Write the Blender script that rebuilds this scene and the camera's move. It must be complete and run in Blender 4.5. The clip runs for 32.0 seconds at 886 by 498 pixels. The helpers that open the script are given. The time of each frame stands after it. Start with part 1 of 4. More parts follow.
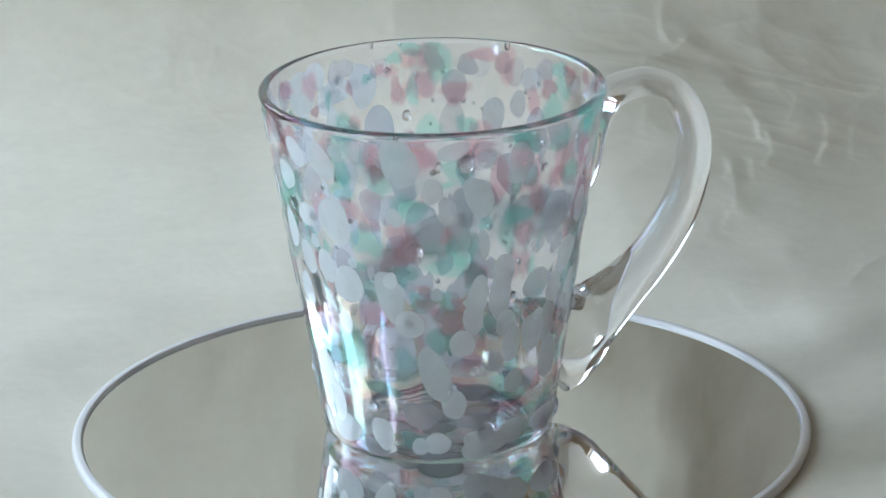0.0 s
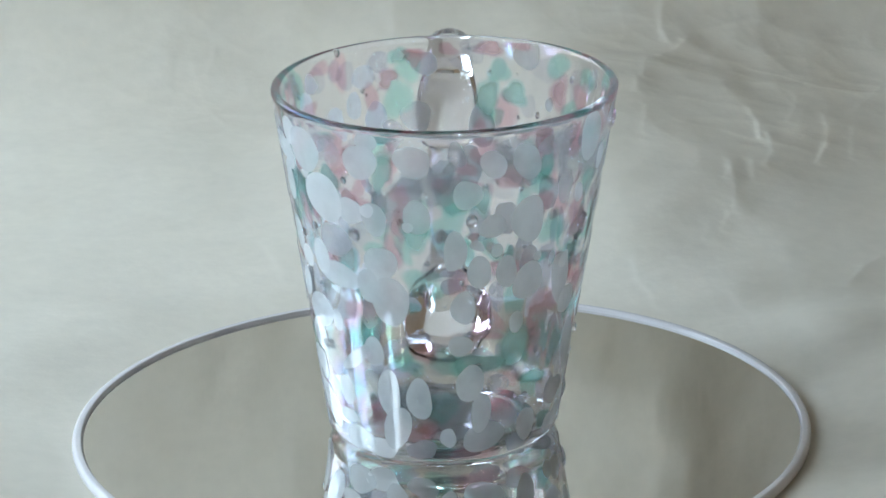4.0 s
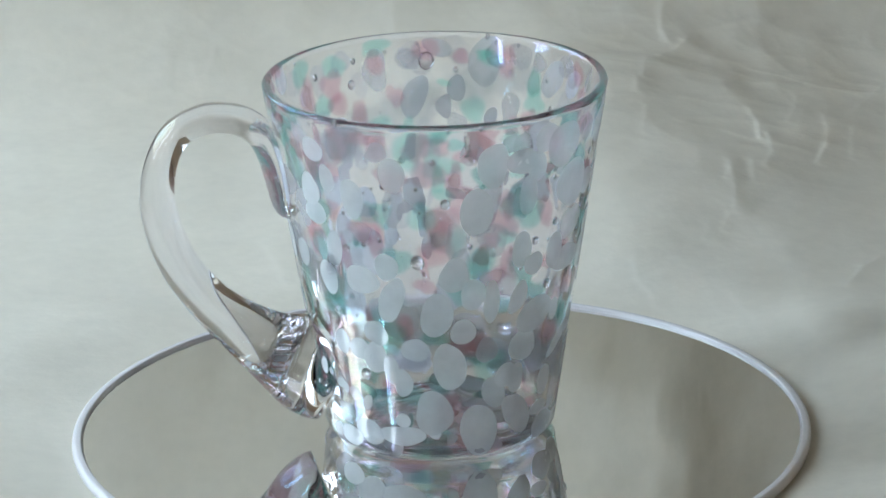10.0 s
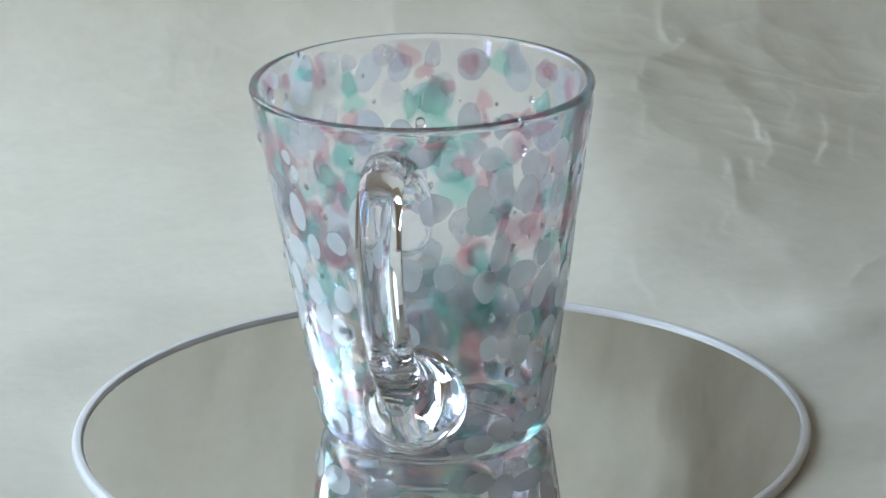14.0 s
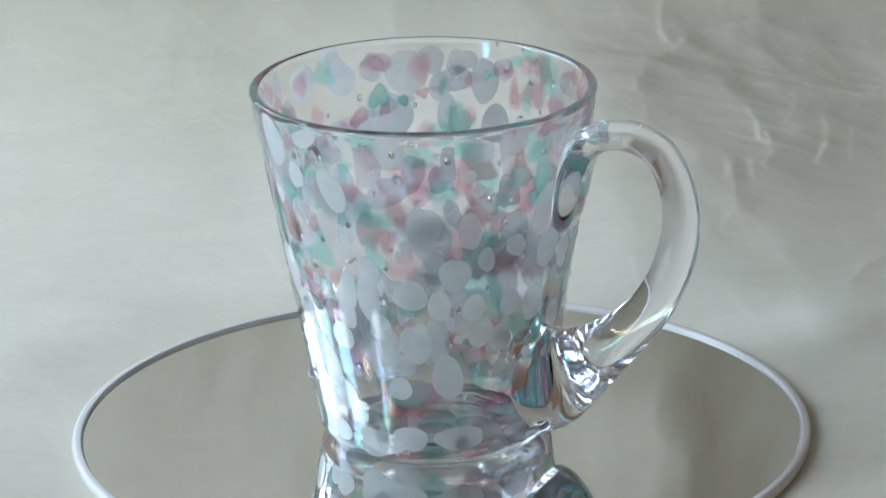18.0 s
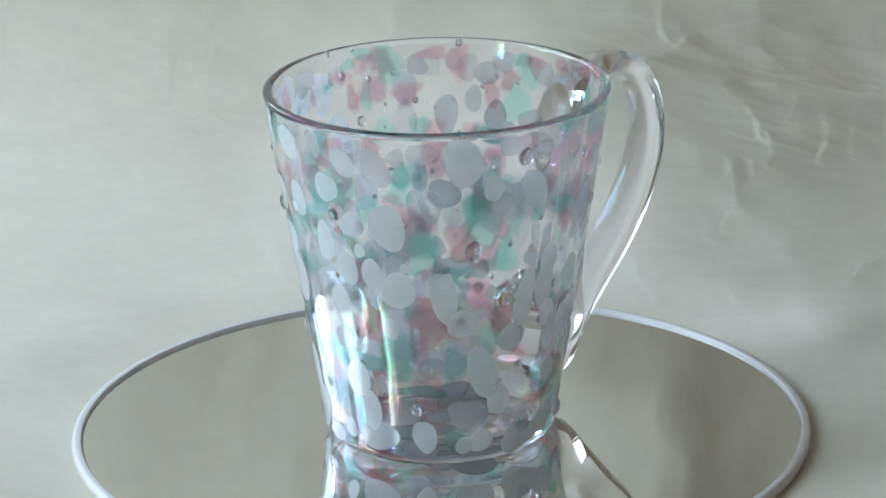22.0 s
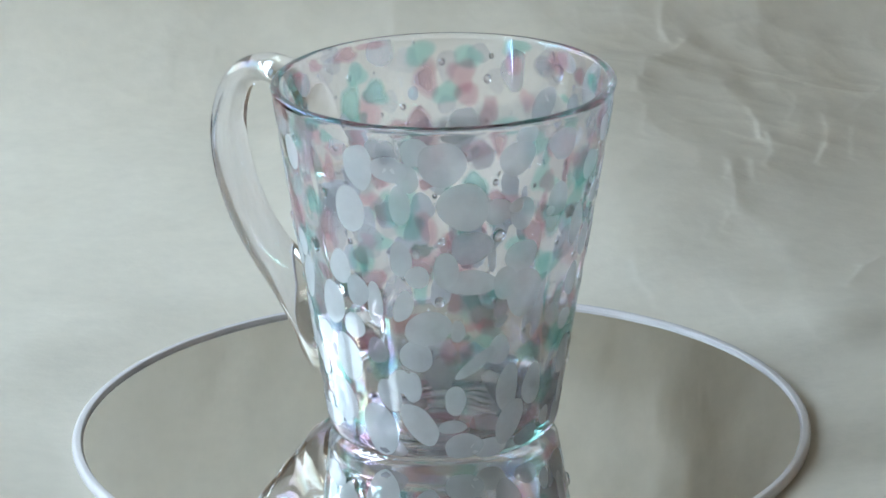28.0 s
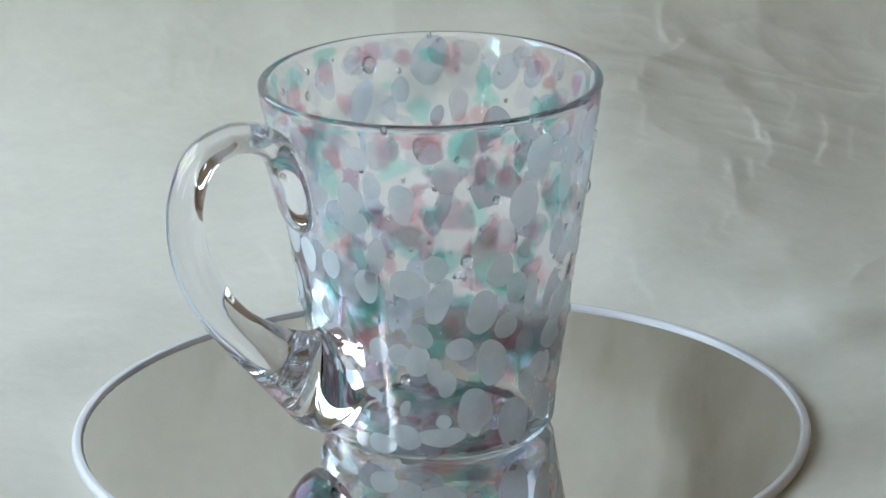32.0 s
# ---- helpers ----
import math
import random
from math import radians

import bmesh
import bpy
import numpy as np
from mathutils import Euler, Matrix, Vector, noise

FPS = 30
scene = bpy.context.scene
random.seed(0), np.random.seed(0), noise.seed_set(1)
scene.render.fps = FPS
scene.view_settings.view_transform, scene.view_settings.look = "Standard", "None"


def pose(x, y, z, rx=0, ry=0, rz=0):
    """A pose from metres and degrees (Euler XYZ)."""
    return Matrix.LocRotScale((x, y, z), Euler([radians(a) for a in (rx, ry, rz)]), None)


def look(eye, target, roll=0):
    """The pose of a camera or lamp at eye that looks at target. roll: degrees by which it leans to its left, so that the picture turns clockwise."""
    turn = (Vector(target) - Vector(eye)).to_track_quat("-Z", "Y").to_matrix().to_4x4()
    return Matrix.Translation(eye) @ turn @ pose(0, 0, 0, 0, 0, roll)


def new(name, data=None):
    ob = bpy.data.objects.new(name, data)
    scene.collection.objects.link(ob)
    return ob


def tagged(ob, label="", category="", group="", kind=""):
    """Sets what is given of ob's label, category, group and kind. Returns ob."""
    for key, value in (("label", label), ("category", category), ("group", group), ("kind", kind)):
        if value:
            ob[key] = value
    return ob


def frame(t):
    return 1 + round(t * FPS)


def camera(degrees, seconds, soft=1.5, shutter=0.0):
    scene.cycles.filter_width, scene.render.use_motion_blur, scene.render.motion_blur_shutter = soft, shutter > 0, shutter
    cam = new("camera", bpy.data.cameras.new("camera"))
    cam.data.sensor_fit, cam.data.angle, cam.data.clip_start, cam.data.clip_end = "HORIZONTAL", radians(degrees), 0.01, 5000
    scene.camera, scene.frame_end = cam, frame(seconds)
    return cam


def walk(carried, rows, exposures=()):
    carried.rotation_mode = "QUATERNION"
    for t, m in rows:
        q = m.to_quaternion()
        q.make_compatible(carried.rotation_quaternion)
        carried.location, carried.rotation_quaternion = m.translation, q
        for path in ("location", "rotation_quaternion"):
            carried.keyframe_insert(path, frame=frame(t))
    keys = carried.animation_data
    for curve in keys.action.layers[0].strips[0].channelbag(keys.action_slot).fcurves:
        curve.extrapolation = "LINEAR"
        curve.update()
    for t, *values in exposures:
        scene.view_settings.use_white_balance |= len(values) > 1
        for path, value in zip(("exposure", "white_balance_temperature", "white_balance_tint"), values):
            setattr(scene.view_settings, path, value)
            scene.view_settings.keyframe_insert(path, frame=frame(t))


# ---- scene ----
cam = camera(14.72, 32.0, soft=1.5)
EYE = (0.0, -0.8624, 0.3497)
CAM = look(EYE, (0.0019, 0.0350, 0.0380), roll=-1.09)
walk(cam, [(0.0, CAM), (32.0, CAM)], exposures=[(0.0, 0.25, 6500, 10), (32.0, 0.25, 6500, 10)])

# ---- light: daylight through the windows of the room ----
world = bpy.data.worlds.new("world")
scene.world = world
world.use_nodes = True
wn = world.node_tree
sky = wn.nodes.new("ShaderNodeTexSky")
sky.sky_type, sky.sun_disc = "NISHITA", False
sky.sun_elevation, sky.sun_rotation = radians(40), radians(250)
wn.links.new(sky.outputs["Color"], wn.nodes["Background"].inputs["Color"])
wn.nodes["Background"].inputs["Strength"].default_value = 0.1

ROOM_X0, ROOM_X1, ROOM_Y0, ROOM_Y1 = -0.47, 1.2, -1.25, 0.85
FLOOR_Z, CEIL_Z = -0.80, 1.40
WIN_Z0, WIN_Z1 = 0.13, 0.62
WINDOWS = ((-0.51, -0.375), (-0.112, 0.038), (0.058, 0.66))
GLOW = (29.0, 21.0, 7.2)  # watts a metre of window, the front one raised to brighten the mug's front


def window_light(y0, y1, watts):
    lamp = bpy.data.lights.new("window_daylight", "AREA")
    lamp.shape, lamp.size, lamp.size_y = "RECTANGLE", y1 - y0, WIN_Z1 - WIN_Z0
    lamp.energy, lamp.color = watts, (0.765, 0.99, 1.19)
    ob = new("window_daylight", lamp)
    mid = ((y0 + y1) / 2, (WIN_Z0 + WIN_Z1) / 2)
    ob.matrix_basis = look((ROOM_X0 - 0.072, *mid), (0, *mid))


for (y0, y1), glow in zip(WINDOWS, GLOW):
    window_light(y0, y1, glow * (y1 - y0))

# light has to find its way through many walls of glass
cy = scene.cycles
cy.max_bounces, cy.diffuse_bounces, cy.glossy_bounces, cy.transmission_bounces, cy.transparent_max_bounces = 24, 12, 12, 24, 24

# ---- materials ----


def material(name, color, rough=0.5, metal=0.0, vary=0.0, scale=40.0, bump=0.0, bump_scale=300.0, **more):
    """A principled material with tone that varies at two scales and fine relief."""
    m = bpy.data.materials.new(name)
    m.use_nodes = True
    nt = m.node_tree
    b = nt.nodes["Principled BSDF"]
    b.inputs["Base Color"].default_value = (*color, 1)
    b.inputs["Roughness"].default_value = rough
    b.inputs["Metallic"].default_value = metal
    for key, value in more.items():
        b.inputs[key.replace("_", " ")].default_value = value
    pos = nt.nodes.new("ShaderNodeTexCoord").outputs["Object"]
    if vary:
        total = None
        for s, k in ((scale, 1.0), (scale * 9, 0.5)):
            n = nt.nodes.new("ShaderNodeTexNoise")
            n.inputs["Scale"].default_value, n.inputs["Detail"].default_value = s, 4
            nt.links.new(pos, n.inputs["Vector"])
            r = nt.nodes.new("ShaderNodeMapRange")
            r.inputs["From Min"].default_value, r.inputs["From Max"].default_value = 0.3, 0.7
            r.inputs["To Min"].default_value, r.inputs["To Max"].default_value = 1 - vary * k, 1 + vary * k
            nt.links.new(n.outputs["Fac"], r.inputs["Value"])
            if total is None:
                total = r.outputs[0]
            else:
                mul = nt.nodes.new("ShaderNodeMath")
                mul.operation = "MULTIPLY"
                nt.links.new(total, mul.inputs[0])
                nt.links.new(r.outputs[0], mul.inputs[1])
                total = mul.outputs[0]
        sc = nt.nodes.new("ShaderNodeVectorMath")
        sc.operation = "SCALE"
        sc.inputs[0].default_value = color
        nt.links.new(total, sc.inputs["Scale"])
        nt.links.new(sc.outputs[0], b.inputs["Base Color"])
    if bump:
        n = nt.nodes.new("ShaderNodeTexNoise")
        n.inputs["Scale"].default_value, n.inputs["Detail"].default_value = bump_scale, 5
        nt.links.new(pos, n.inputs["Vector"])
        bp = nt.nodes.new("ShaderNodeBump")
        bp.inputs["Strength"].default_value, bp.inputs["Distance"].default_value = bump, 0.001
        nt.links.new(n.outputs["Fac"], bp.inputs["Height"])
        nt.links.new(bp.outputs[0], b.inputs["Normal"])
    return m


def chip_material(name, color, clear, clear_tint, through_part, glossy=True):
    """Coloured glass chip: partly clear and tinted, partly milky (scattering forward and back)."""
    m = bpy.data.materials.new(name)
    m.use_nodes = True
    nt = m.node_tree
    nt.nodes.remove(nt.nodes["Principled BSDF"])
    out = nt.nodes["Material Output"]
    info = nt.nodes.new("ShaderNodeObjectInfo")
    tone = nt.nodes.new("ShaderNodeHueSaturation")
    tone.inputs["Color"].default_value = (*color, 1)
    for key, lo, hi in (("Value", 0.97, 1.0), ("Saturation", 0.7, 1.3)):
        r = nt.nodes.new("ShaderNodeMapRange")
        r.inputs["To Min"].default_value, r.inputs["To Max"].default_value = lo, hi
        nt.links.new(info.outputs["Random"], r.inputs["Value"])
        nt.links.new(r.outputs[0], tone.inputs[key])
    d = nt.nodes.new("ShaderNodeBsdfDiffuse")
    tl = nt.nodes.new("ShaderNodeBsdfTranslucent")
    tp = nt.nodes.new("ShaderNodeBsdfTransparent")
    nt.links.new(tone.outputs[0], d.inputs["Color"])
    nt.links.new(tone.outputs[0], tl.inputs["Color"])
    milky = nt.nodes.new("ShaderNodeMixShader")
    milky.inputs[0].default_value = through_part
    nt.links.new(d.outputs[0], milky.inputs[1])
    nt.links.new(tl.outputs[0], milky.inputs[2])
    cl = nt.nodes.new("ShaderNodeMixShader")
    # cloudiness drifts over each chip, denser in some than in others
    pos = nt.nodes.new("ShaderNodeTexCoord").outputs["Object"]
    n = nt.nodes.new("ShaderNodeTexNoise")
    n.inputs["Scale"].default_value, n.inputs["Detail"].default_value = 170, 3
    nt.links.new(pos, n.inputs["Vector"])
    a = nt.nodes.new("ShaderNodeMath")
    a.operation = "MULTIPLY_ADD"
    nt.links.new(n.outputs["Fac"], a.inputs[0])
    a.inputs[1].default_value = 0.30
    more = nt.nodes.new("ShaderNodeMath")
    more.operation = "MULTIPLY_ADD"
    nt.links.new(info.outputs["Random"], more.inputs[0])
    more.inputs[1].default_value, more.inputs[2].default_value = 0.36, clear - 0.33
    nt.links.new(more.outputs[0], a.inputs[2])
    a.use_clamp = True
    # the chip thins out and clears towards its melted edge
    th = nt.nodes.new("ShaderNodeAttribute")
    th.attribute_name = "thickness"
    inv = nt.nodes.new("ShaderNodeMath")
    inv.operation = "SUBTRACT"
    inv.inputs[0].default_value = 1.0
    nt.links.new(a.outputs[0], inv.inputs[1])
    dense = nt.nodes.new("ShaderNodeMath")
    dense.operation = "MULTIPLY"
    nt.links.new(inv.outputs[0], dense.inputs[0])
    nt.links.new(th.outputs["Fac"], dense.inputs[1])
    back = nt.nodes.new("ShaderNodeMath")
    back.operation = "SUBTRACT"
    back.inputs[0].default_value = 1.0
    nt.links.new(dense.outputs[0], back.inputs[1])
    nt.links.new(back.outputs[0], cl.inputs[0])
    tint = nt.nodes.new("ShaderNodeMix")
    tint.data_type = "RGBA"
    tint.inputs["A"].default_value = (1, 1, 1, 1)
    tint.inputs["B"].default_value = (*clear_tint, 1)
    nt.links.new(th.outputs["Fac"], tint.inputs["Factor"])
    nt.links.new(tint.outputs["Result"], tp.inputs["Color"])
    nt.links.new(milky.outputs[0], cl.inputs[1])
    nt.links.new(tp.outputs[0], cl.inputs[2])
    if not glossy:
        nt.links.new(cl.outputs[0], out.inputs["Surface"])
        return m
    # glassy surface
    facing = nt.nodes.new("ShaderNodeLayerWeight")
    facing.inputs["Blend"].default_value = 0.5
    power = nt.nodes.new("ShaderNodeMath")
    power.operation = "POWER"
    power.inputs[1].default_value = 5.0
    nt.links.new(facing.outputs["Facing"], power.inputs[0])
    schlick = nt.nodes.new("ShaderNodeMath")
    schlick.operation = "MULTIPLY_ADD"
    schlick.inputs[1].default_value, schlick.inputs[2].default_value = 0.96, 0.04
    nt.links.new(power.outputs[0], schlick.inputs[0])
    gl = nt.nodes.new("ShaderNodeBsdfGlossy")
    gl.inputs["Roughness"].default_value = 0.03
    top = nt.nodes.new("ShaderNodeMixShader")
    nt.links.new(schlick.outputs[0], top.inputs[0])
    nt.links.new(cl.outputs[0], top.inputs[1])
    nt.links.new(gl.outputs[0], top.inputs[2])
    nt.links.new(top.outputs[0], out.inputs["Surface"])
    return m


def lustre(m):
    """A faint iridescent skin on the glass, thicker in some places than in others."""
    nt = m.node_tree
    b = nt.nodes["Principled BSDF"]
    n = nt.nodes.new("ShaderNodeTexNoise")
    n.inputs["Scale"].default_value, n.inputs["Detail"].default_value = 60, 2
    nt.links.new(nt.nodes.new("ShaderNodeTexCoord").outputs["Object"], n.inputs["Vector"])
    r = nt.nodes.new("ShaderNodeMapRange")
    r.inputs["From Min"].default_value, r.inputs["From Max"].default_value = 0.3, 0.7
    r.inputs["To Min"].default_value, r.inputs["To Max"].default_value = 240, 460
    nt.links.new(n.outputs["Fac"], r.inputs["Value"])
    nt.links.new(r.outputs[0], b.inputs["Thin Film Thickness"])
    b.inputs["Thin Film IOR"].default_value = 1.41


GLASS = material("clear_glass", (0.966, 0.958, 0.986), rough=0.0, bump=0.025, bump_scale=240, Transmission_Weight=1.0, IOR=1.5)
lustre(GLASS)
MIRROR = material("mirror_silver", (0.79, 0.785, 0.765), rough=0.02, metal=1.0)
RIM_PLASTIC = material("white_plastic", (0.68, 0.66, 0.67), rough=0.25, vary=0.03, scale=60)
PAPER = material("crumpled_paper", (0.623, 0.582, 0.495), rough=0.75, vary=0.05, scale=22, bump=0.1, bump_scale=420)
WALL = material("painted_wall", (0.74, 0.63, 0.50), rough=0.8, vary=0.04, scale=3, bump=0.1, bump_scale=90)
WOOD = material("table_wood", (0.22, 0.13, 0.07), rough=0.45, vary=0.2, scale=8, bump=0.1)
FLOOR = material("floor_wood", (0.40, 0.31, 0.22), rough=0.5, vary=0.2, scale=5, bump=0.1)
DARK_WALL = material("dark_brown_wall", (0.42, 0.28, 0.16), rough=0.45, vary=0.2, scale=6, bump=0.1, bump_scale=60)
CEILING = material("ceiling_paint", (0.72, 0.70, 0.67), rough=0.9, vary=0.03, scale=3)
FRAME = material("window_paint", (0.75, 0.75, 0.74), rough=0.4, vary=0.03)
WHITE = chip_material("milk_white_chip", (0.925, 0.965, 0.985), 0.17, (0.96, 0.975, 0.99), 0.42)
LILAC = chip_material("pale_lilac_chip", (0.77, 0.78, 0.84), 0.72, (0.955, 0.955, 0.985), 0.45)
PINK = chip_material("rose_pink_chip", (0.93, 0.60, 0.64), 0.80, (0.985, 0.745, 0.785), 0.5, glossy=False)
TEAL = chip_material("sea_green_chip", (0.53, 0.93, 0.86), 0.80, (0.67, 0.965, 0.912), 0.5, glossy=False)
HAZE = chip_material("pale_blue_chip", (0.82, 0.85, 0.87), 0.84, (0.955, 0.965, 0.968), 0.45, glossy=False)


# ---- building helpers ----


def mesh_of(bm, name, mat, smooth=True):
    bmesh.ops.recalc_face_normals(bm, faces=bm.faces)
    me = bpy.data.meshes.new(name)
    bm.to_mesh(me)
    bm.free()
    me.materials.append(mat)
    if smooth:
        me.polygons.foreach_set("use_smooth", [True] * len(me.polygons))
    return me


def part(name, bm, mat, parent=None, label="", smooth=True):
    """Links a bmesh as one mesh object, under a thing or a part."""
    ob = new(name, mesh_of(bm, name, mat, smooth))
    ob.parent = parent
    if label:
        tagged(ob, label)
    return ob


def box(x0, x1, y0, y1, z0, z1, bevel=0.0):
    bm = bmesh.new()
    bmesh.ops.create_cube(bm, size=1, matrix=Matrix.LocRotScale(
        ((x0 + x1) / 2, (y0 + y1) / 2, (z0 + z1) / 2), None, (x1 - x0, y1 - y0, z1 - z0)))
    if bevel:
        bmesh.ops.bevel(bm, geom=bm.edges[:], offset=bevel, segments=2, affect="EDGES", profile=0.5)
    return bm


def lathe(profile, steps=128, closed=True, centre=None, wobble=None):
    """Turns (r, z) points round z. A radius of 0 ends in a pole. centre(z): the axis's shift; wobble(angle, z, i): added to r."""
    bm = bmesh.new()
    rings = []
    for i, (r, z) in enumerate(profile):
        cx, cy = centre(z) if centre else (0, 0)
        if r <= 1e-9:
            rings.append([bm.verts.new((cx, cy, z))])
            continue
        ring = []
        for k in range(steps):
            a = 2 * math.pi * k / steps
            rr = r + (wobble(a, z, i) if wobble else 0)
            ring.append(bm.verts.new((cx + rr * math.cos(a), cy + rr * math.sin(a), z)))
        rings.append(ring)
    pairs = list(zip(rings, rings[1:])) + ([(rings[-1], rings[0])] if closed else [])
    for a, b in pairs:
        n = steps
        for k in range(n):
            j = (k + 1) % n
            vs = [a[k % len(a)], a[j % len(a)], b[j % len(b)], b[k % len(b)]]
            vs = list(dict.fromkeys(vs))
            if len(vs) > 2:
                bm.faces.new(vs)
    return bm


def arc(cx, cz, r, a0, a1, n):
    """Points of an arc in the (r, z) plane, degrees."""
    return [(cx + r * math.cos(radians(a0 + (a1 - a0) * i / n)), cz + r * math.sin(radians(a0 + (a1 - a0) * i / n)))
            for i in range(n + 1)]


def glide(points, n):
    """A smooth curve through rows of numbers (Catmull-Rom), n steps a span."""
    pts = [np.array(q, float) for q in points]
    pts = [2 * pts[0] - pts[1]] + pts + [2 * pts[-1] - pts[-2]]
    out = []
    for i in range(1, len(pts) - 2):
        p0, p1, p2, p3 = pts[i - 1:i + 3]
        for k in range(n):
            t = k / n
            out.append(0.5 * (2 * p1 + (p2 - p0) * t + (2 * p0 - 5 * p1 + 4 * p2 - p3) * t * t
                              + (3 * p1 - p0 - 3 * p2 + p3) * t ** 3))
    return out + [pts[-2]]


# ---- the room ----


def setting(name, bm, mat, label, parent=None):
    ob = part(name, bm, mat, parent, smooth=False)
    return tagged(ob, label, name.split("_")[0], kind="structure")


T = 0.12
setting("floor", box(ROOM_X0 - T, ROOM_X1 + T, ROOM_Y0 - T, ROOM_Y1 + T, FLOOR_Z - 0.1, FLOOR_Z), FLOOR, "brown wooden floor of the room")
setting("ceiling", box(ROOM_X0 - T, ROOM_X1 + T, ROOM_Y0 - T, ROOM_Y1 + T, CEIL_Z, CEIL_Z + 0.1), CEILING, "plain off-white painted ceiling")
setting("wall_north", box(ROOM_X0 - T, ROOM_X1 + T, ROOM_Y1, ROOM_Y1 + T, FLOOR_Z, CEIL_Z), WALL, "plain beige painted wall behind the backdrop")
setting("wall_south", box(ROOM_X0 - T, ROOM_X1 + T, ROOM_Y0 - T, ROOM_Y0, FLOOR_Z, CEIL_Z), WALL, "plain beige painted wall of the room")
# unseen wall, made brown so the paper's right side stays dim and warm
setting("wall_east", box(ROOM_X1, ROOM_X1 + T, ROOM_Y0, ROOM_Y1, FLOOR_Z, CEIL_Z), DARK_WALL, "unseen brown wall added to keep the right side dim and warm")


def window_wall():
    bm = bmesh.new()
    edges = [ROOM_Y0] + [y for w in WINDOWS for y in w] + [ROOM_Y1]
    spans = [(edges[i], edges[i + 1], FLOOR_Z, CEIL_Z) for i in range(0, len(edges), 2)]
    for y0, y1 in WINDOWS:
        spans += [(y0, y1, FLOOR_Z, WIN_Z0), (y0, y1, WIN_Z1, CEIL_Z)]
    for y0, y1, z0, z1 in spans:
        bmesh.ops.create_cube(bm, size=1, matrix=Matrix.LocRotScale(
            (ROOM_X0 - T / 2, (y0 + y1) / 2, (z0 + z1) / 2), None, (T, y1 - y0, z1 - z0)))
    setting("wall_west", bm, WALL, "beige painted wall with narrow bright windows")


window_wall()


def window(name, y0, y1):
    w = tagged(new(name), "white-painted window frame in the wall", "window", kind="structure")
    w.location = (ROOM_X0 - 0.05, (y0 + y1) / 2, WIN_Z0)
    hw, h, t = (y1 - y0) / 2, WIN_Z1 - WIN_Z0, 0.02
    for nm, b in (("jamb", (-0.02, 0.02, -hw, -hw + t, 0, h)), ("jamb", (-0.02, 0.02, hw - t, hw, 0, h)),
                  ("sill", (-0.02, 0.09, -hw + t, hw - t, 0, t)), ("head", (-0.02, 0.02, -hw + t, hw - t, h - t, h))):
        part(nm, box(*b, bevel=0.004), FRAME, w)


for i, (y0, y1) in enumerate(WINDOWS):
    window("window_%d" % (i + 1), y0, y1)

# ---- the table and the paper backdrop ----
TABLE_Z = -0.0032


def table():
    t = tagged(new("table"), "brown wooden table under the paper backdrop", "table")
    t.location = (0, 0.0, FLOOR_Z)
    top = TABLE_Z - 0.006 - FLOOR_Z
    part("tabletop", box(-0.45, 0.75, -0.42, 0.50, top - 0.03, top, 0.004), WOOD, t)
    for x in (-0.40, 0.69):
        for y in (-0.36, 0.44):
            part("leg", box(x - 0.03, x + 0.03, y - 0.03, y + 0.03, 0, top - 0.03, 0.003), WOOD, t)


table()

PAPER_Y, BEND = 0.36, 0.09


def sweep(s):
    """The paper's line from the table up to the wall: (y, z, ny, nz) at s metres from the front edge at y = -0.38."""
    flat = PAPER_Y - BEND + 0.38
    turn = math.pi / 2 * 0.97
    if s < flat:
        return -0.38 + s, TABLE_Z, 0.0, 1.0
    a = min((s - flat) / BEND, turn)
    y, z = PAPER_Y - BEND + BEND * math.sin(a), TABLE_Z + BEND * (1 - math.cos(a))
    rest = s - flat - BEND * turn
    if rest > 0:
        y, z = y + rest * math.cos(turn), z + rest * math.sin(turn)
    return y, z, -math.sin(a), math.cos(a)


def paper_backdrop():
    # finer where the camera looks
    xs = np.concatenate([np.arange(-0.24, -0.18, 0.006), np.arange(-0.18, 0.18, 0.0007), np.arange(0.18, 0.62, 0.006)])
    ss = np.concatenate([np.arange(0, 0.40, 0.004), np.arange(0.40, 0.78, 0.0007), np.arange(0.78, 1.25, 0.004)])
    X, SS = np.meshgrid(xs, ss)
    Z = paper_relief(X, SS)
    base = np.array([sweep(s) for s in ss])
    co = np.stack([X, base[:, None, 0] + Z * base[:, None, 2], base[:, None, 1] + Z * base[:, None, 3]], -1).reshape(-1, 3)
    n, m = len(ss), len(xs)
    i = (np.arange(n - 1)[:, None] * m + np.arange(m - 1)).ravel()
    faces = np.stack([i, i + 1, i + m + 1, i + m], -1)
    me = bpy.data.meshes.new("paper_backdrop")
    me.from_pydata(co.tolist(), [], faces.tolist())
    me.materials.append(PAPER)
    me.polygons.foreach_set("use_smooth", [True] * len(me.polygons))
    ob = new("paper_backdrop", me)
    so = ob.modifiers.new("thickness", "SOLIDIFY")
    so.thickness, so.offset = 0.0004, -1
    tagged(ob, "crumpled off-white paper sheet swept up behind the turntable", "backdrop paper")


def grain(X, Y, scale, seed):
    """Smooth value noise on a plane."""
    rng = np.random.RandomState(seed)
    tab = rng.rand(64, 64)
    x, y = X * scale, Y * scale
    i, j = np.floor(x).astype(int), np.floor(y).astype(int)
    u, v = x - i, y - j
    u, v = u * u * (3 - 2 * u), v * v * (3 - 2 * v)
    g = lambda a, b: tab[a % 64, b % 64]
    return (g(i, j) * (1 - u) + g(i + 1, j) * u) * (1 - v) + (g(i, j + 1) * (1 - u) + g(i + 1, j + 1) * u) * v - 0.5


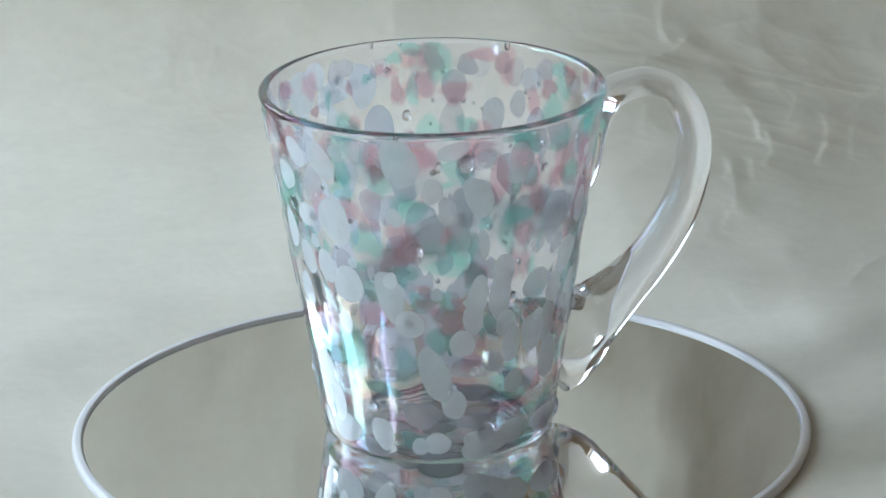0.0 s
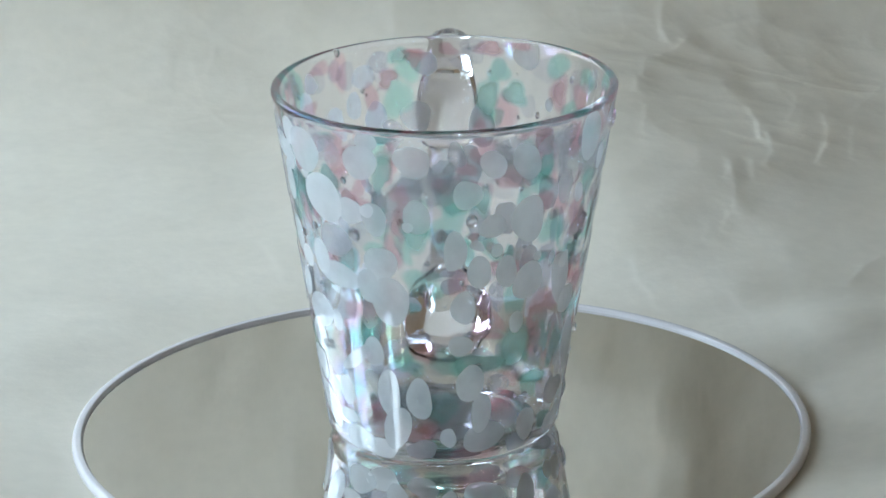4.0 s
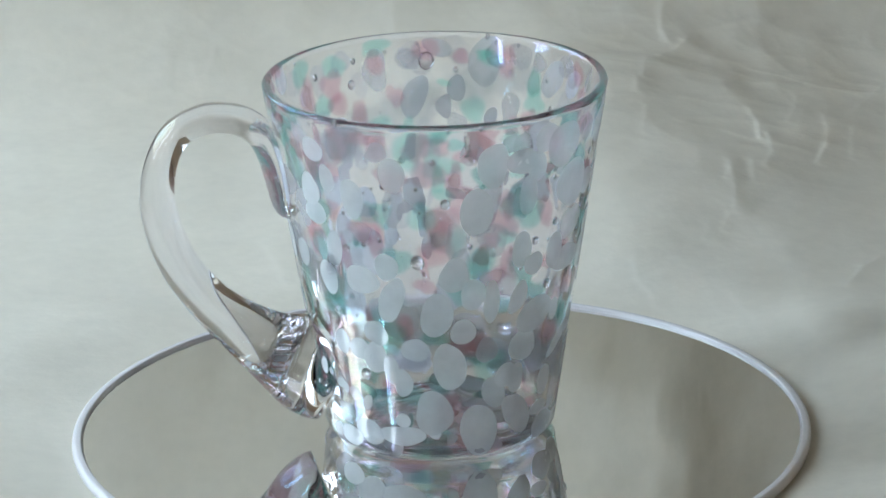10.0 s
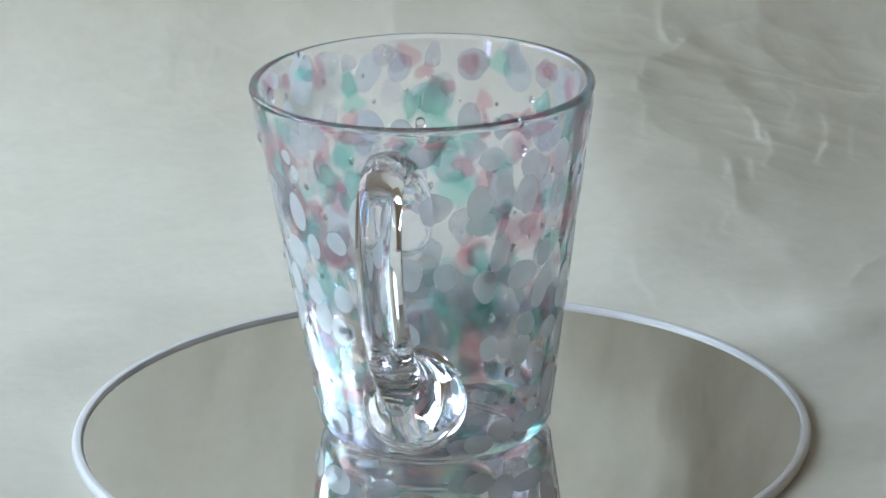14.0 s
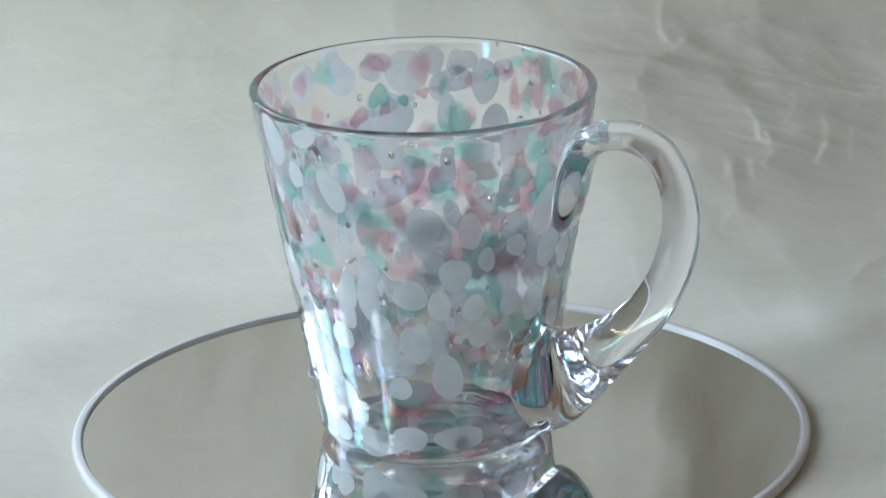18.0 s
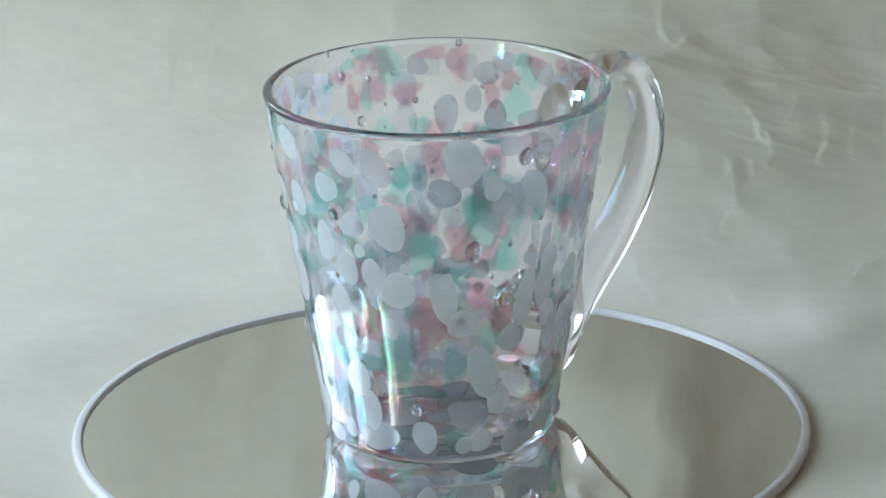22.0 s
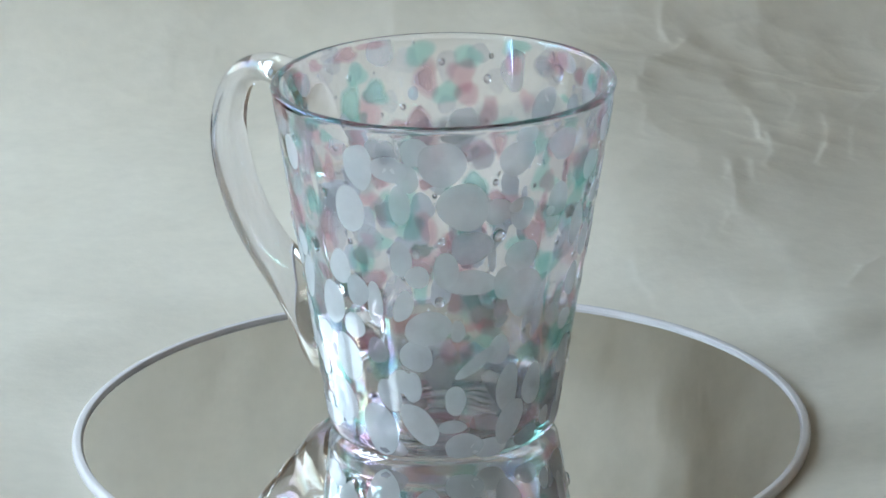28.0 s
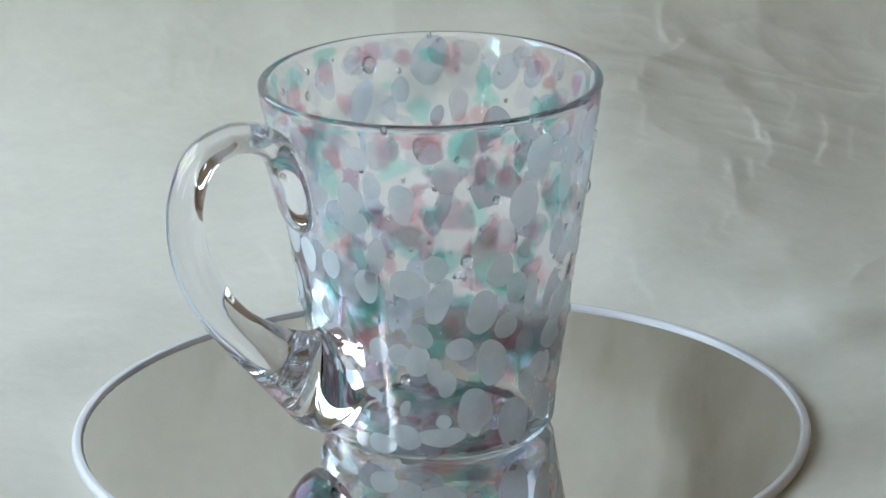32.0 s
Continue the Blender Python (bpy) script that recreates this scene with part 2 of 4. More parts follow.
def facets(X, Y, scale, seed):
    """Distance to the nearest of scattered points, in metres: dents that meet in straight folds."""
    rng = np.random.RandomState(seed)
    px, py = rng.rand(64, 64), rng.rand(64, 64)
    x, y = X * scale, Y * scale
    i, j = np.floor(x).astype(int), np.floor(y).astype(int)
    best = np.full(X.shape, 9.0)
    for a in (-1, 0, 1):
        for b in (-1, 0, 1):
            u, v = (i + a) % 64, (j + b) % 64
            best = np.minimum(best, (i + a + px[u, v] - x) ** 2 + (j + b + py[u, v] - y) ** 2)
    return np.sqrt(best + 0.05) / scale


def near(X, S, *line):
    """Distance to a line of points on the sheet, and on which side of it: 1 away from the light, -1 towards it."""
    best, side = np.full(X.shape, 9.0), np.zeros(X.shape)
    for (ax, ay), (bx, by) in zip(line, line[1:]):
        dx, dy = bx - ax, by - ay
        k = np.clip(((X - ax) * dx + (S - ay) * dy) / (dx * dx + dy * dy), 0, 1)
        u, v = X - ax - k * dx, S - ay - k * dy
        d = np.hypot(u, v)
        side = np.where(d < best, (0.9 * u + 0.44 * v) / (d + 1e-6), side)
        best = np.minimum(d, best)
    return best, side


def paper_relief(X, S):
    z = 0.0030 * grain(X, S, 6, 1) + 0.0016 * grain(X, S, 15, 2) + 0.0006 * grain(X, S, 40, 3) + 0.00012 * grain(X, S, 110, 4)
    # long ripples across the part that lies on the table
    lying = np.clip((0.68 - S) / 0.14, 0, 1)
    lying = lying * lying * (3 - 2 * lying)
    z += lying * (0.0028 * grain(X * 0.16 + S * 0.1, S, 34, 5) + 0.0005 * lying * grain(X * 0.25 - S * 0.15, S, 60, 6))
    # sharp little crumples, ridges of folded noise, more of them up the wall and away from the windows
    amount = (0.5 + 0.5 * np.clip((S - 0.60) / 0.10, 0, 1)) * (0.45 + 0.85 * np.clip((X + 0.06) / 0.12, 0, 1))
    bent = 0.03 * grain(X, S, 18, 9)
    for sc, slope, seed in ((15, 0.040, 21), (27, 0.048, 22), (55, 0.036, 23)):
        z += slope * amount * facets(X + 0.3 * bent, S + 0.2 * bent, sc, seed)
    for sc, am, seed in ((19, 0.0006, 7), (37, 0.0005, 8), (76, 0.0004, 10)):
        z -= am * amount * np.abs(grain(X + bent, S * 0.85 + 0.6 * bent, sc, seed))

    wx, wy = 0.003 * grain(X, S, 45, 14) + 0.0014 * grain(X, S, 130, 15), 0.003 * grain(X, S, 45, 16) + 0.0014 * grain(X, S, 130, 17)

    uneven = 0.8 + 0.9 * grain(X, S, 70, 12)

    def crease(height, width, *line):
        """A fold with a steep face towards the light and a long gentle one behind it."""
        reach = 12 * width + 0.01
        i0, i1 = np.searchsorted(S[:, 0], (min(q[1] for q in line) - reach, max(q[1] for q in line) + reach))
        j0, j1 = np.searchsorted(X[0], (min(q[0] for q in line) - reach, max(q[0] for q in line) + reach))
        at = (slice(i0, i1), slice(j0, j1))
        out = np.zeros(X.shape)
        if i1 > i0 and j1 > j0:
            d, side = near(X[at] + 0.4 * wx[at], S[at] + 0.4 * wy[at], *line)
            slow = np.clip(0.5 + 0.8 * side, 0, 1)
            out[at] = 0.66 * height * np.exp(-(d / (width * (1 + 4 * slow))) ** 1.4) * uneven[at]
        return out

    z += crease(0.0009, 0.0016, (0.084, 0.725), (0.082, 0.715), (0.082, 0.706), (0.084, 0.699))
    z += crease(0.0008, 0.0012, (0.079, 0.681), (0.086, 0.692), (0.090, 0.699))
    z += crease(0.0005, 0.0010, (0.075, 0.667), (0.073, 0.656), (0.072, 0.643))
    z += crease(0.0004, 0.0012, (0.070, 0.606), (0.068, 0.574))
    z += crease(0.0004, 0.0012, (0.070, 0.641), (0.068, 0.624))
    z += crease(0.0009, 0.0012, (0.106, 0.619), (0.107, 0.604), (0.106, 0.585))
    z += crease(0.0006, 0.0026, (0.106, 0.619), (0.101, 0.640), (0.096, 0.663))
    z += crease(0.0006, 0.0010, (0.109, 0.591), (0.109, 0.573), (0.106, 0.558))
    z += crease(0.0006, 0.0010, (0.095, 0.556), (0.094, 0.540), (0.093, 0.524))
    z += crease(0.0006, 0.0010, (0.091, 0.523), (0.089, 0.517), (0.088, 0.513))
    z += crease(0.0004, 0.0010, (0.084, 0.515), (0.082, 0.508))
    z += crease(0.0003, 0.0016, (0.080, 0.506), (0.073, 0.497))
    z += crease(0.0004, 0.0012, (0.102, 0.554), (0.095, 0.551), (0.092, 0.545))
    z += crease(0.0008, 0.0010, (0.060, 0.495), (0.061, 0.486), (0.064, 0.480), (0.065, 0.471))
    z += crease(0.0006, 0.0010, (0.128, 0.486), (0.124, 0.479), (0.122, 0.475))
    z += crease(0.0004, 0.0010, (0.136, 0.496), (0.131, 0.490))
    z += crease(0.0005, 0.0010, (0.131, 0.626), (0.131, 0.608), (0.128, 0.587), (0.123, 0.568))
    z += crease(0.0004, 0.0010, (0.118, 0.610), (0.122, 0.627), (0.125, 0.645))
    z += crease(0.0004, 0.0010, (0.102, 0.560), (0.101, 0.545))
    z += crease(0.0004, 0.0012, (0.140, 0.610), (0.137, 0.591), (0.136, 0.578))
    z += crease(0.0004, 0.0014, (0.140, 0.627), (0.151, 0.655), (0.160, 0.679))
    z += crease(0.0005, 0.0018, (0.090, 0.699), (0.100, 0.707), (0.115, 0.712), (0.134, 0.723))
    z += crease(0.0004, 0.0014, (0.098, 0.684), (0.097, 0.664))
    z += crease(0.0004, 0.0030, (0.118, 0.726), (0.118, 0.710), (0.119, 0.654))
    z += crease(-0.0006, 0.0022, (-0.080, 0.718), (-0.081, 0.712), (-0.077, 0.707))
    z += crease(-0.0004, 0.0022, (-0.085, 0.713), (-0.091, 0.702), (-0.092, 0.687))
    z += crease(0.0004, 0.0022, (-0.097, 0.703), (-0.098, 0.694))
    z += crease(0.0003, 0.0022, (-0.111, 0.683), (-0.095, 0.686), (-0.087, 0.673))
    z += crease(0.0003, 0.0020, (-0.067, 0.692), (-0.065, 0.680), (-0.072, 0.647))
    z += crease(0.0003, 0.0022, (-0.143, 0.714), (-0.130, 0.697), (-0.133, 0.678))
    z += crease(0.0004, 0.0016, (-0.015, 0.720), (-0.013, 0.709))
    z += crease(0.0005, 0.0016, (-0.053, 0.528), (-0.049, 0.512), (-0.046, 0.498))
    z += crease(0.0004, 0.0016, (0.068, 0.717), (0.069, 0.704), (0.065, 0.690))
    z += crease(0.0004, 0.0016, (0.046, 0.723), (0.050, 0.709), (0.055, 0.698))
    z += crease(0.0004, 0.0012, (0.088, 0.474), (0.093, 0.454), (0.096, 0.437))
    z += crease(0.0004, 0.0012, (0.106, 0.449), (0.109, 0.432))
    z += crease(0.0005, 0.0012, (0.079, 0.455), (0.080, 0.448))
    # thin random folds
    rng = np.random.RandomState(31)
    for k in range(110):
        x, s, turn = rng.uniform(-0.03, 0.17), rng.uniform(0.55 if k < 30 else 0.64, 0.78), rng.uniform(0, 3.14)
        if k % 4 == 0:
            x = rng.uniform(-0.17, -0.05)
        line = [(x, s)]
        for _ in range(3):
            turn += rng.uniform(-0.7, 0.7)
            line.append((line[-1][0] + 0.014 * math.cos(turn), line[-1][1] + 0.014 * math.sin(turn)))
        z += crease(rng.uniform(0.0001, 0.0003), rng.uniform(0.0008, 0.0016), *line)
    # wider folds higher up, seen in the mirror
    for k in range(46):
        x, s, turn = rng.uniform(-0.17, 0.17), rng.uniform(0.79, 1.12), rng.uniform(0, 3.14)
        line = [(x, s)]
        for _ in range(3):
            turn += rng.uniform(-0.8, 0.8)
            line.append((line[-1][0] + 0.02 * math.cos(turn), line[-1][1] + 0.02 * math.sin(turn)))
        z += crease(rng.choice([-1, 1]) * rng.uniform(0.0006, 0.0015), rng.uniform(0.004, 0.007), *line)
    # a low swell of the lying part behind the mug, shaped to darken its right
    near_side, far_side = np.clip((X + 0.07) / 0.13, 0, 1), np.clip((0.175 - X) / 0.14, 0, 1)
    rise = near_side ** 2 * (3 - 2 * near_side) * far_side ** 2 * (3 - 2 * far_side)
    band = np.clip((S - 0.485) / 0.08, 0, 1) * np.clip((0.74 - S) / 0.08, 0, 1)
    z += 0.019 * rise * band * band * (3 - 2 * band)
    # above, the sheet stands out in a fold and turns away from the windows
    high = np.clip((S - 0.79) / 0.05, 0, 1)
    high = high * high * (3 - 2 * high)
    fold = 0.088 + 0.012 * grain(X * 0 + 0.3, S, 14, 11)
    past = 0.5 * (X - fold + np.sqrt((X - fold) ** 2 + 0.016 ** 2))
    z += high * (0.005 * np.exp(-((X - fold) / 0.03) ** 2) - 0.14 * np.minimum(past, 0.12))
    # the wall part falls back towards the far corner to dim the upper right
    aside = 0.5 * (X - 0.04 + np.sqrt((X - 0.04) ** 2 + 0.05 ** 2))
    up = np.clip((S - 0.655) / 0.10, 0, 1)
    z -= 0.17 * np.minimum(aside, 0.16) * up * up * (3 - 2 * up) * (1 - high)
    # pressed flat under the turntable
    flat = np.clip((np.hypot(X, S - 0.38) - 0.085) / 0.05, 0, 1)
    z = 0.0004 + (z + 0.0030) * flat * flat * (3 - 2 * flat)
    # it rises a little beside the turntable, away from the windows; shortens its shadow
    out = np.clip((np.hypot(X, S - 0.38) - 0.1004) / 0.045, 0, 1) * np.clip(X / 0.06, 0, 1) * np.clip((0.70 - S) / 0.1, 0, 1)
    z = z + 0.0030 * out * out * (3 - 2 * out)
    return np.maximum(z, np.where(S < 0.68, 0.0, -1.0))


paper_backdrop()

# ---- the turntable ----
MIRROR_R, PLATTER_R = 0.0971, 0.0997


def turntable():
    t = tagged(new("turntable"), "round white turntable with a mirror top", "turntable")
    t.location = (0.0005, 0, TABLE_Z + 0.001)
    foot = -TABLE_Z - 0.001
    part("base", lathe([(0, 0), (0.075, 0), (0.075, foot - 0.0017), (0, foot - 0.0017)], 96, closed=False), RIM_PLASTIC, t, "white plastic base")
    platter = part("platter", lathe(
        [(0, foot - 0.0016), (PLATTER_R - 0.0015, foot - 0.0016)] + arc(PLATTER_R - 0.0007, foot - 0.0009, 0.0007, -80, -10, 4)
        + arc(PLATTER_R - 0.0013, foot - 0.0002, 0.0013, 0, 90, 6) + arc(MIRROR_R + 0.0005, foot + 0.0006, 0.0005, 90, 180, 4)
        + [(MIRROR_R, foot - 0.0012), (0, foot - 0.0012)], 192, closed=False), RIM_PLASTIC, t, "white plastic platter with a raised rounded rim")
    part("mirror", lathe([(0, foot - 0.001), (MIRROR_R - 0.0002, foot - 0.001), (MIRROR_R - 0.0002, foot - 0.0002), (MIRROR_R - 0.0004, foot), (0, foot)], 192, closed=False),
         MIRROR, platter, "round silver mirror disc", smooth=False)
    return platter


platter = turntable()

# ---- the mug ----
MUG_H, R0, RK = 0.0971, 0.0303, 0.157
HANDLE_A = radians(19.3)
mug = tagged(new("glass_mug"), "clear glass mug speckled with white, pink and sea-green chips", "mug")


def axis(z):
    """The hand-made cup leans a little off the turntable's axis."""
    k = min(max(z / MUG_H, 0), 1)
    return -0.0001, -0.0011 - 0.0022 * k


LOW, CORNER = 0.0052, 0.0046


def outer_r(z):
    if z < LOW:
        return R0 + RK * LOW - CORNER + math.sqrt(max(CORNER ** 2 - (CORNER - z) ** 2, 0)) if z < CORNER else R0 + RK * LOW
    return R0 + RK * z


def on_wall(deg, z, lift=0.0):
    a, (cx, cy) = radians(deg), axis(z)
    r = outer_r(z) + lift
    return Vector((cx + r * math.cos(a), cy + r * math.sin(a), z - lift * RK))


def cup_mesh():
    prof = [(0, 0.0014), (0.018, 0.0012), (0.0246, 0.0002), (0.0263, 0.0)]
    prof += arc(outer_r(LOW) - CORNER, CORNER, CORNER, -70, 0, 12)
    n_low = len(prof)
    prof += [(outer_r(z), z) for z in np.linspace(LOW + 0.001, MUG_H - 0.0022, 40)]
    mid = outer_r(MUG_H) - 0.00125
    prof += arc(mid, MUG_H - 0.00125, 0.00125, 8, 172, 8)
    n_in = len(prof)
    inner = lambda z: outer_r(z) - 0.0024 - 0.0016 * min((1 - z / MUG_H) * 1.6, 1)
    base = 0.0041
    prof += [(inner(z), z) for z in np.linspace(MUG_H - 0.006, base + 0.005, 32)]
    ri = inner(base + 0.005)
    prof += arc(ri - 0.005, base + 0.005, 0.005, -6, -84, 14)[1:] + [(ri - 0.009, base - 0.0004), (0.010, base - 0.0002), (0, base)]

    def wobble(a, z, i):
        u = Vector((math.cos(a) * 2.2, math.sin(a) * 2.2, z * 45))
        if i < n_low:
            return 0.0
        k = 0.00010 if i < n_in else 0.00036
        calm = min(max((z - 0.010) / 0.012, 0), 1)  # the floor of the cup is smooth
        if abs(z - MUG_H) < 0.003:
            k *= 0.4
        streak = 0.0 if i < n_in else 0.00012 * noise.noise(Vector((math.cos(a) * 9, math.sin(a) * 9, z * 30)))
        return calm * streak + (k if i < n_in else k * calm) * (noise.noise(u + Vector((0, 0, 7 if i < n_in else 3))) + 0.6 * noise.noise(u * 2.6))
    return lathe(prof, 144, closed=False, centre=axis, wobble=wobble)


def handle_tube():
    """Centre line (r, z) and half-widths in and across its plane, millimetres."""
    rows = glide([(40.3, 62.6, 1.2, 3.2), (41.5, 65.6, 2.6, 6.8), (42.8, 72.2, 3.0, 8.8), (44.4, 79.6, 3.5, 8.6), (47.0, 85.6, 3.9, 7.2), (51.4, 89.0, 4.0, 6.2), (56.0, 90.3, 3.9, 5.8), (61.4, 90.4, 3.9, 5.7),
                  (68.2, 87.6, 3.8, 5.7), (72.5, 81.2, 4.2, 5.7), (74.5, 71.2, 4.6, 5.8), (72.5, 59.4, 5.2, 5.9), (67.7, 48.7, 5.5, 6.0),
                  (61.0, 39.8, 6.0, 6.0), (53.2, 32.6, 7.4, 6.0), (45.4, 26.6, 9.8, 7.2), (38.6, 22.6, 13.0, 11.0), (33.8, 20.2, 14.4, 13.4), (30.6, 19.0, 14.4, 13.6)], 5)
    bm = bmesh.new()
    rings, n = [], 32
    ca, sa = math.cos(HANDLE_A), math.sin(HANDLE_A)
    for i, (r, z, wa, wb) in enumerate(rows):
        q0, q1 = rows[max(i - 1, 0)], rows[min(i + 1, len(rows) - 1)]
        d = Vector((q1[0] - q0[0], q1[1] - q0[1])).normalized()
        nx, nz = -d.y, d.x
        ring = []
        for k in range(n):
            b = 2 * math.pi * k / n
            e, f = wa * math.cos(b), wb * math.sin(b)
            rr, zz = (r + nx * e) / 1000, (z + nz * e) / 1000
            cx, cy = axis(zz)
            ring.append(bm.verts.new((cx + rr * ca - f / 1000 * sa, cy + rr * sa + f / 1000 * ca, zz)))
        rings.append(ring)
    for a, b in zip(rings, rings[1:]):
        for k in range(n):
            bm.faces.new((a[k], a[(k + 1) % n], b[(k + 1) % n], b[k]))
    for ring in (rings[0], rings[-1]):
        bm.faces.new(ring)
    return bm


def fused(first, *others):
    """The union of closed meshes; each face keeps the material slot of the mesh that it comes from."""
    obs = []
    for i, bm in enumerate((first, *others)):
        bmesh.ops.recalc_face_normals(bm, faces=bm.faces)
        for f in bm.faces:
            f.smooth, f.material_index = True, min(i, 1)
        me = bpy.data.meshes.new("piece")
        bm.to_mesh(me)
        bm.free()
        me.materials.append(GLASS)
        me.materials.append(GLASS)
        obs.append(new("piece", me))
    for o in obs[1:]:
        md = obs[0].modifiers.new("join", "BOOLEAN")
        md.operation, md.solver, md.object, md.material_mode = "UNION", "EXACT", o, "INDEX"
    dg = bpy.context.evaluated_depsgraph_get()
    me = bpy.data.meshes.new_from_object(obs[0].evaluated_get(dg))
    for o in obs:
        bpy.data.objects.remove(o)
    return me


def mug_glass():
    me = fused(cup_mesh(), handle_tube())
    for slot, name, label in ((0, "cup", "clear tapered glass cup"), (1, "handle", "thick clear glass handle")):
        bm = bmesh.new()
        bm.from_mesh(me)
        bmesh.ops.delete(bm, geom=[f for f in bm.faces if f.material_index != slot], context="FACES")
        for f in bm.faces:
            f.material_index, f.smooth = 0, True
        m2 = bpy.data.meshes.new(name)
        bm.to_mesh(m2)
        bm.free()
        m2.materials.append(GLASS)
        ob = new(name, m2)
        ob.parent = mug
        tagged(ob, label)


mug_glass()

chip_count = 0


def chip(mat, deg, z, w, h, lean=0.0, name="chip"):
    """A chip of coloured glass melted into the outside of the cup: at deg round it and z mm up, w by h mm, leaning by lean degrees."""
    global chip_count
    chip_count += 1
    rng = random.Random(chip_count * 7 + 1)
    n = 22
    ph, k2, k3, k4 = rng.uniform(0, 6.28), rng.uniform(0, 0.16), rng.uniform(0.03, 0.13), rng.uniform(0, 0.06)
    base = 0.00006 + 0.000006 * (chip_count % 13)
    if mat is WHITE:
        base += 0.0001
        k2, k3, k4 = 0.5 * k2, 0.5 * k3, 0.4 * k4
    soft = mat in (PINK, TEAL, HAZE)
    if soft:
        base = -0.0005 - 0.00001 * (chip_count % 13) - (0.0002 if mat is HAZE else 0)
        w, h = w * 1.2, h * 1.2
        k2, k3, k4 = 1.5 * k2, 1.6 * k3, 1.6 * k4
    bm = bmesh.new()
    thick = bm.verts.layers.float.new("thickness")
    rows = []
    # the wall, and the chips with it, is drawn out thinner towards the rim
    thin = 1.0 if mat in (PINK, TEAL) else 1 - 0.25 * min(max((z - 60) / 35, 0), 1)
    cl, sl = math.cos(radians(lean)), math.sin(radians(lean))
    for f, full in ((1.0, 0.0), (0.9, 0.25), (0.8, 0.6), (0.66, 0.88), (0.4, 1.0)) if soft else ((1.0, 1.0), (0.6, 1.0)):
        ring = []
        for k in range(n):
            b = 2 * math.pi * k / n
            g = f * (1 + k2 * math.cos(2 * b + ph) + k3 * math.cos(3 * b + 2 * ph) + k4 * math.cos(5 * b + 5 * ph))
            u, v = g * w / 2 * math.cos(b), g * h / 2 * math.sin(b)
            u, v = u * cl - v * sl, u * sl + v * cl
            zz = min(max(z + v, 1.5), 95.6) / 1000
            ring.append(bm.verts.new(on_wall(deg + math.degrees(u / 1000 / outer_r(zz)), zz, base)))
            ring[-1][thick] = full * thin
        rows.append(ring)
    top = bm.verts.new(on_wall(deg, z / 1000, base))
    top[thick] = thin
    for a, b in zip(rows, rows[1:]):
        for k in range(n):
            bm.faces.new((a[k], a[(k + 1) % n], b[(k + 1) % n], b[k]))
    for k in range(n):
        bm.faces.new((rows[-1][k], rows[-1][(k + 1) % n], top))
    return part(name, bm, mat, mug)


def bubble(deg, z, r):
    """Small ones are bubbles of air inside the wall, large ones blisters of clear glass that stand out of it."""
    bm = bmesh.new()
    bmesh.ops.create_uvsphere(bm, u_segments=18, v_segments=12, radius=1)
    rr = r / 1000
    air = r < 1.0
    deep, lift = (rr * 0.7, -rr * 0.7 - 0.00025) if air else (min(rr * 0.5, 0.0009), 0.00014)
    m = (Matrix.Translation(on_wall(deg, z / 1000, lift)) @ Matrix.Rotation(radians(deg), 4, "Z") @ Matrix.Rotation(math.atan(RK), 4, "Y")
         @ Matrix.Diagonal((deep, rr * 0.92, rr * 1.08, 1)))
    bmesh.ops.transform(bm, matrix=m, verts=bm.verts)
    ob = part("bubble", bm, GLASS, mug)
    if air:
        ob.data.flip_normals()
    return ob


def bottom_chip(mat, deg, r, size, name):
    """A chip melted into the thick bottom, r mm from its middle."""
    global chip_count
    chip_count += 1
    rng = random.Random(chip_count)
    bm = bmesh.new()
    thick = bm.verts.layers.float.new("thickness")
    cx, cy = axis(0)
    cx, cy = cx + r / 1000 * math.cos(radians(deg)), cy + r / 1000 * math.sin(radians(deg))
    ph = rng.uniform(0, 6)
    z = 0.0024 + 0.00003 * (chip_count % 20)
    rings = []
    for f in (1.0, 0.6):
        rings.append([bm.verts.new((cx + f * size / 2000 * (1 + 0.2 * math.cos(2 * b + ph)) * math.cos(b), cy + f * size / 2000 * math.sin(b), z + (1 - f) * 0.0004))
                      for b in (2 * math.pi * k / 16 for k in range(16))])
    for v in rings[0]:
        v[thick] = 0.6
    for v in rings[1]:
        v[thick] = 1.0
    for k in range(16):
        bm.faces.new((rings[0][k], rings[0][(k + 1) % 16], rings[1][(k + 1) % 16], rings[1][k]))
    bm.faces.new(rings[1])
    return part(name, bm, mat, mug)


def white(deg, z, w, h, lean=0.0):
    chip(WHITE, deg, z, w, h, lean, "white_chip")


def lilac(deg, z, w, h, lean=0.0):
    chip(LILAC, deg, z, w, h, lean, "lilac_chip")


def pale(deg, z, w, h, lean=0.0):
    chip(HAZE, deg, z, w, h, lean, "pale_chip")


def pink(deg, z, w, h, lean=0.0):
    chip(PINK, deg, z, w, h, lean, "pink_chip")


def green(deg, z, w, h, lean=0.0):
    chip(TEAL, deg, z, w, h, lean, "green_chip")


# crisp milk-white chips
white(174.3, 93.5, 6.1, 5.5, 20)
white(276.3, 92.4, 8.9, 4.7, 20)
white(136.9, 90.5, 7.8, 7.9)
white(258.4, 89.1, 9.9, 14.0, 15)
white(189.8, 88.8, 9.9, 8.6)
white(51.5, 87.5, 7.0, 6.9)
white(171.4, 87.5, 10.5, 9.1, 30)
white(216.8, 87.5, 6.0, 9.1, 35)
white(145.7, 87.3, 13.1, 11.9, 20)
white(228.9, 87.1, 7.5, 11.2, 25)
white(116.6, 85.4, 8.5, 12.6)
white(127.6, 85.4, 9.6, 7.2)
white(334.2, 84.4, 4.0, 3.9, 30)
white(82.0, 83.6, 7.3, 9.5)
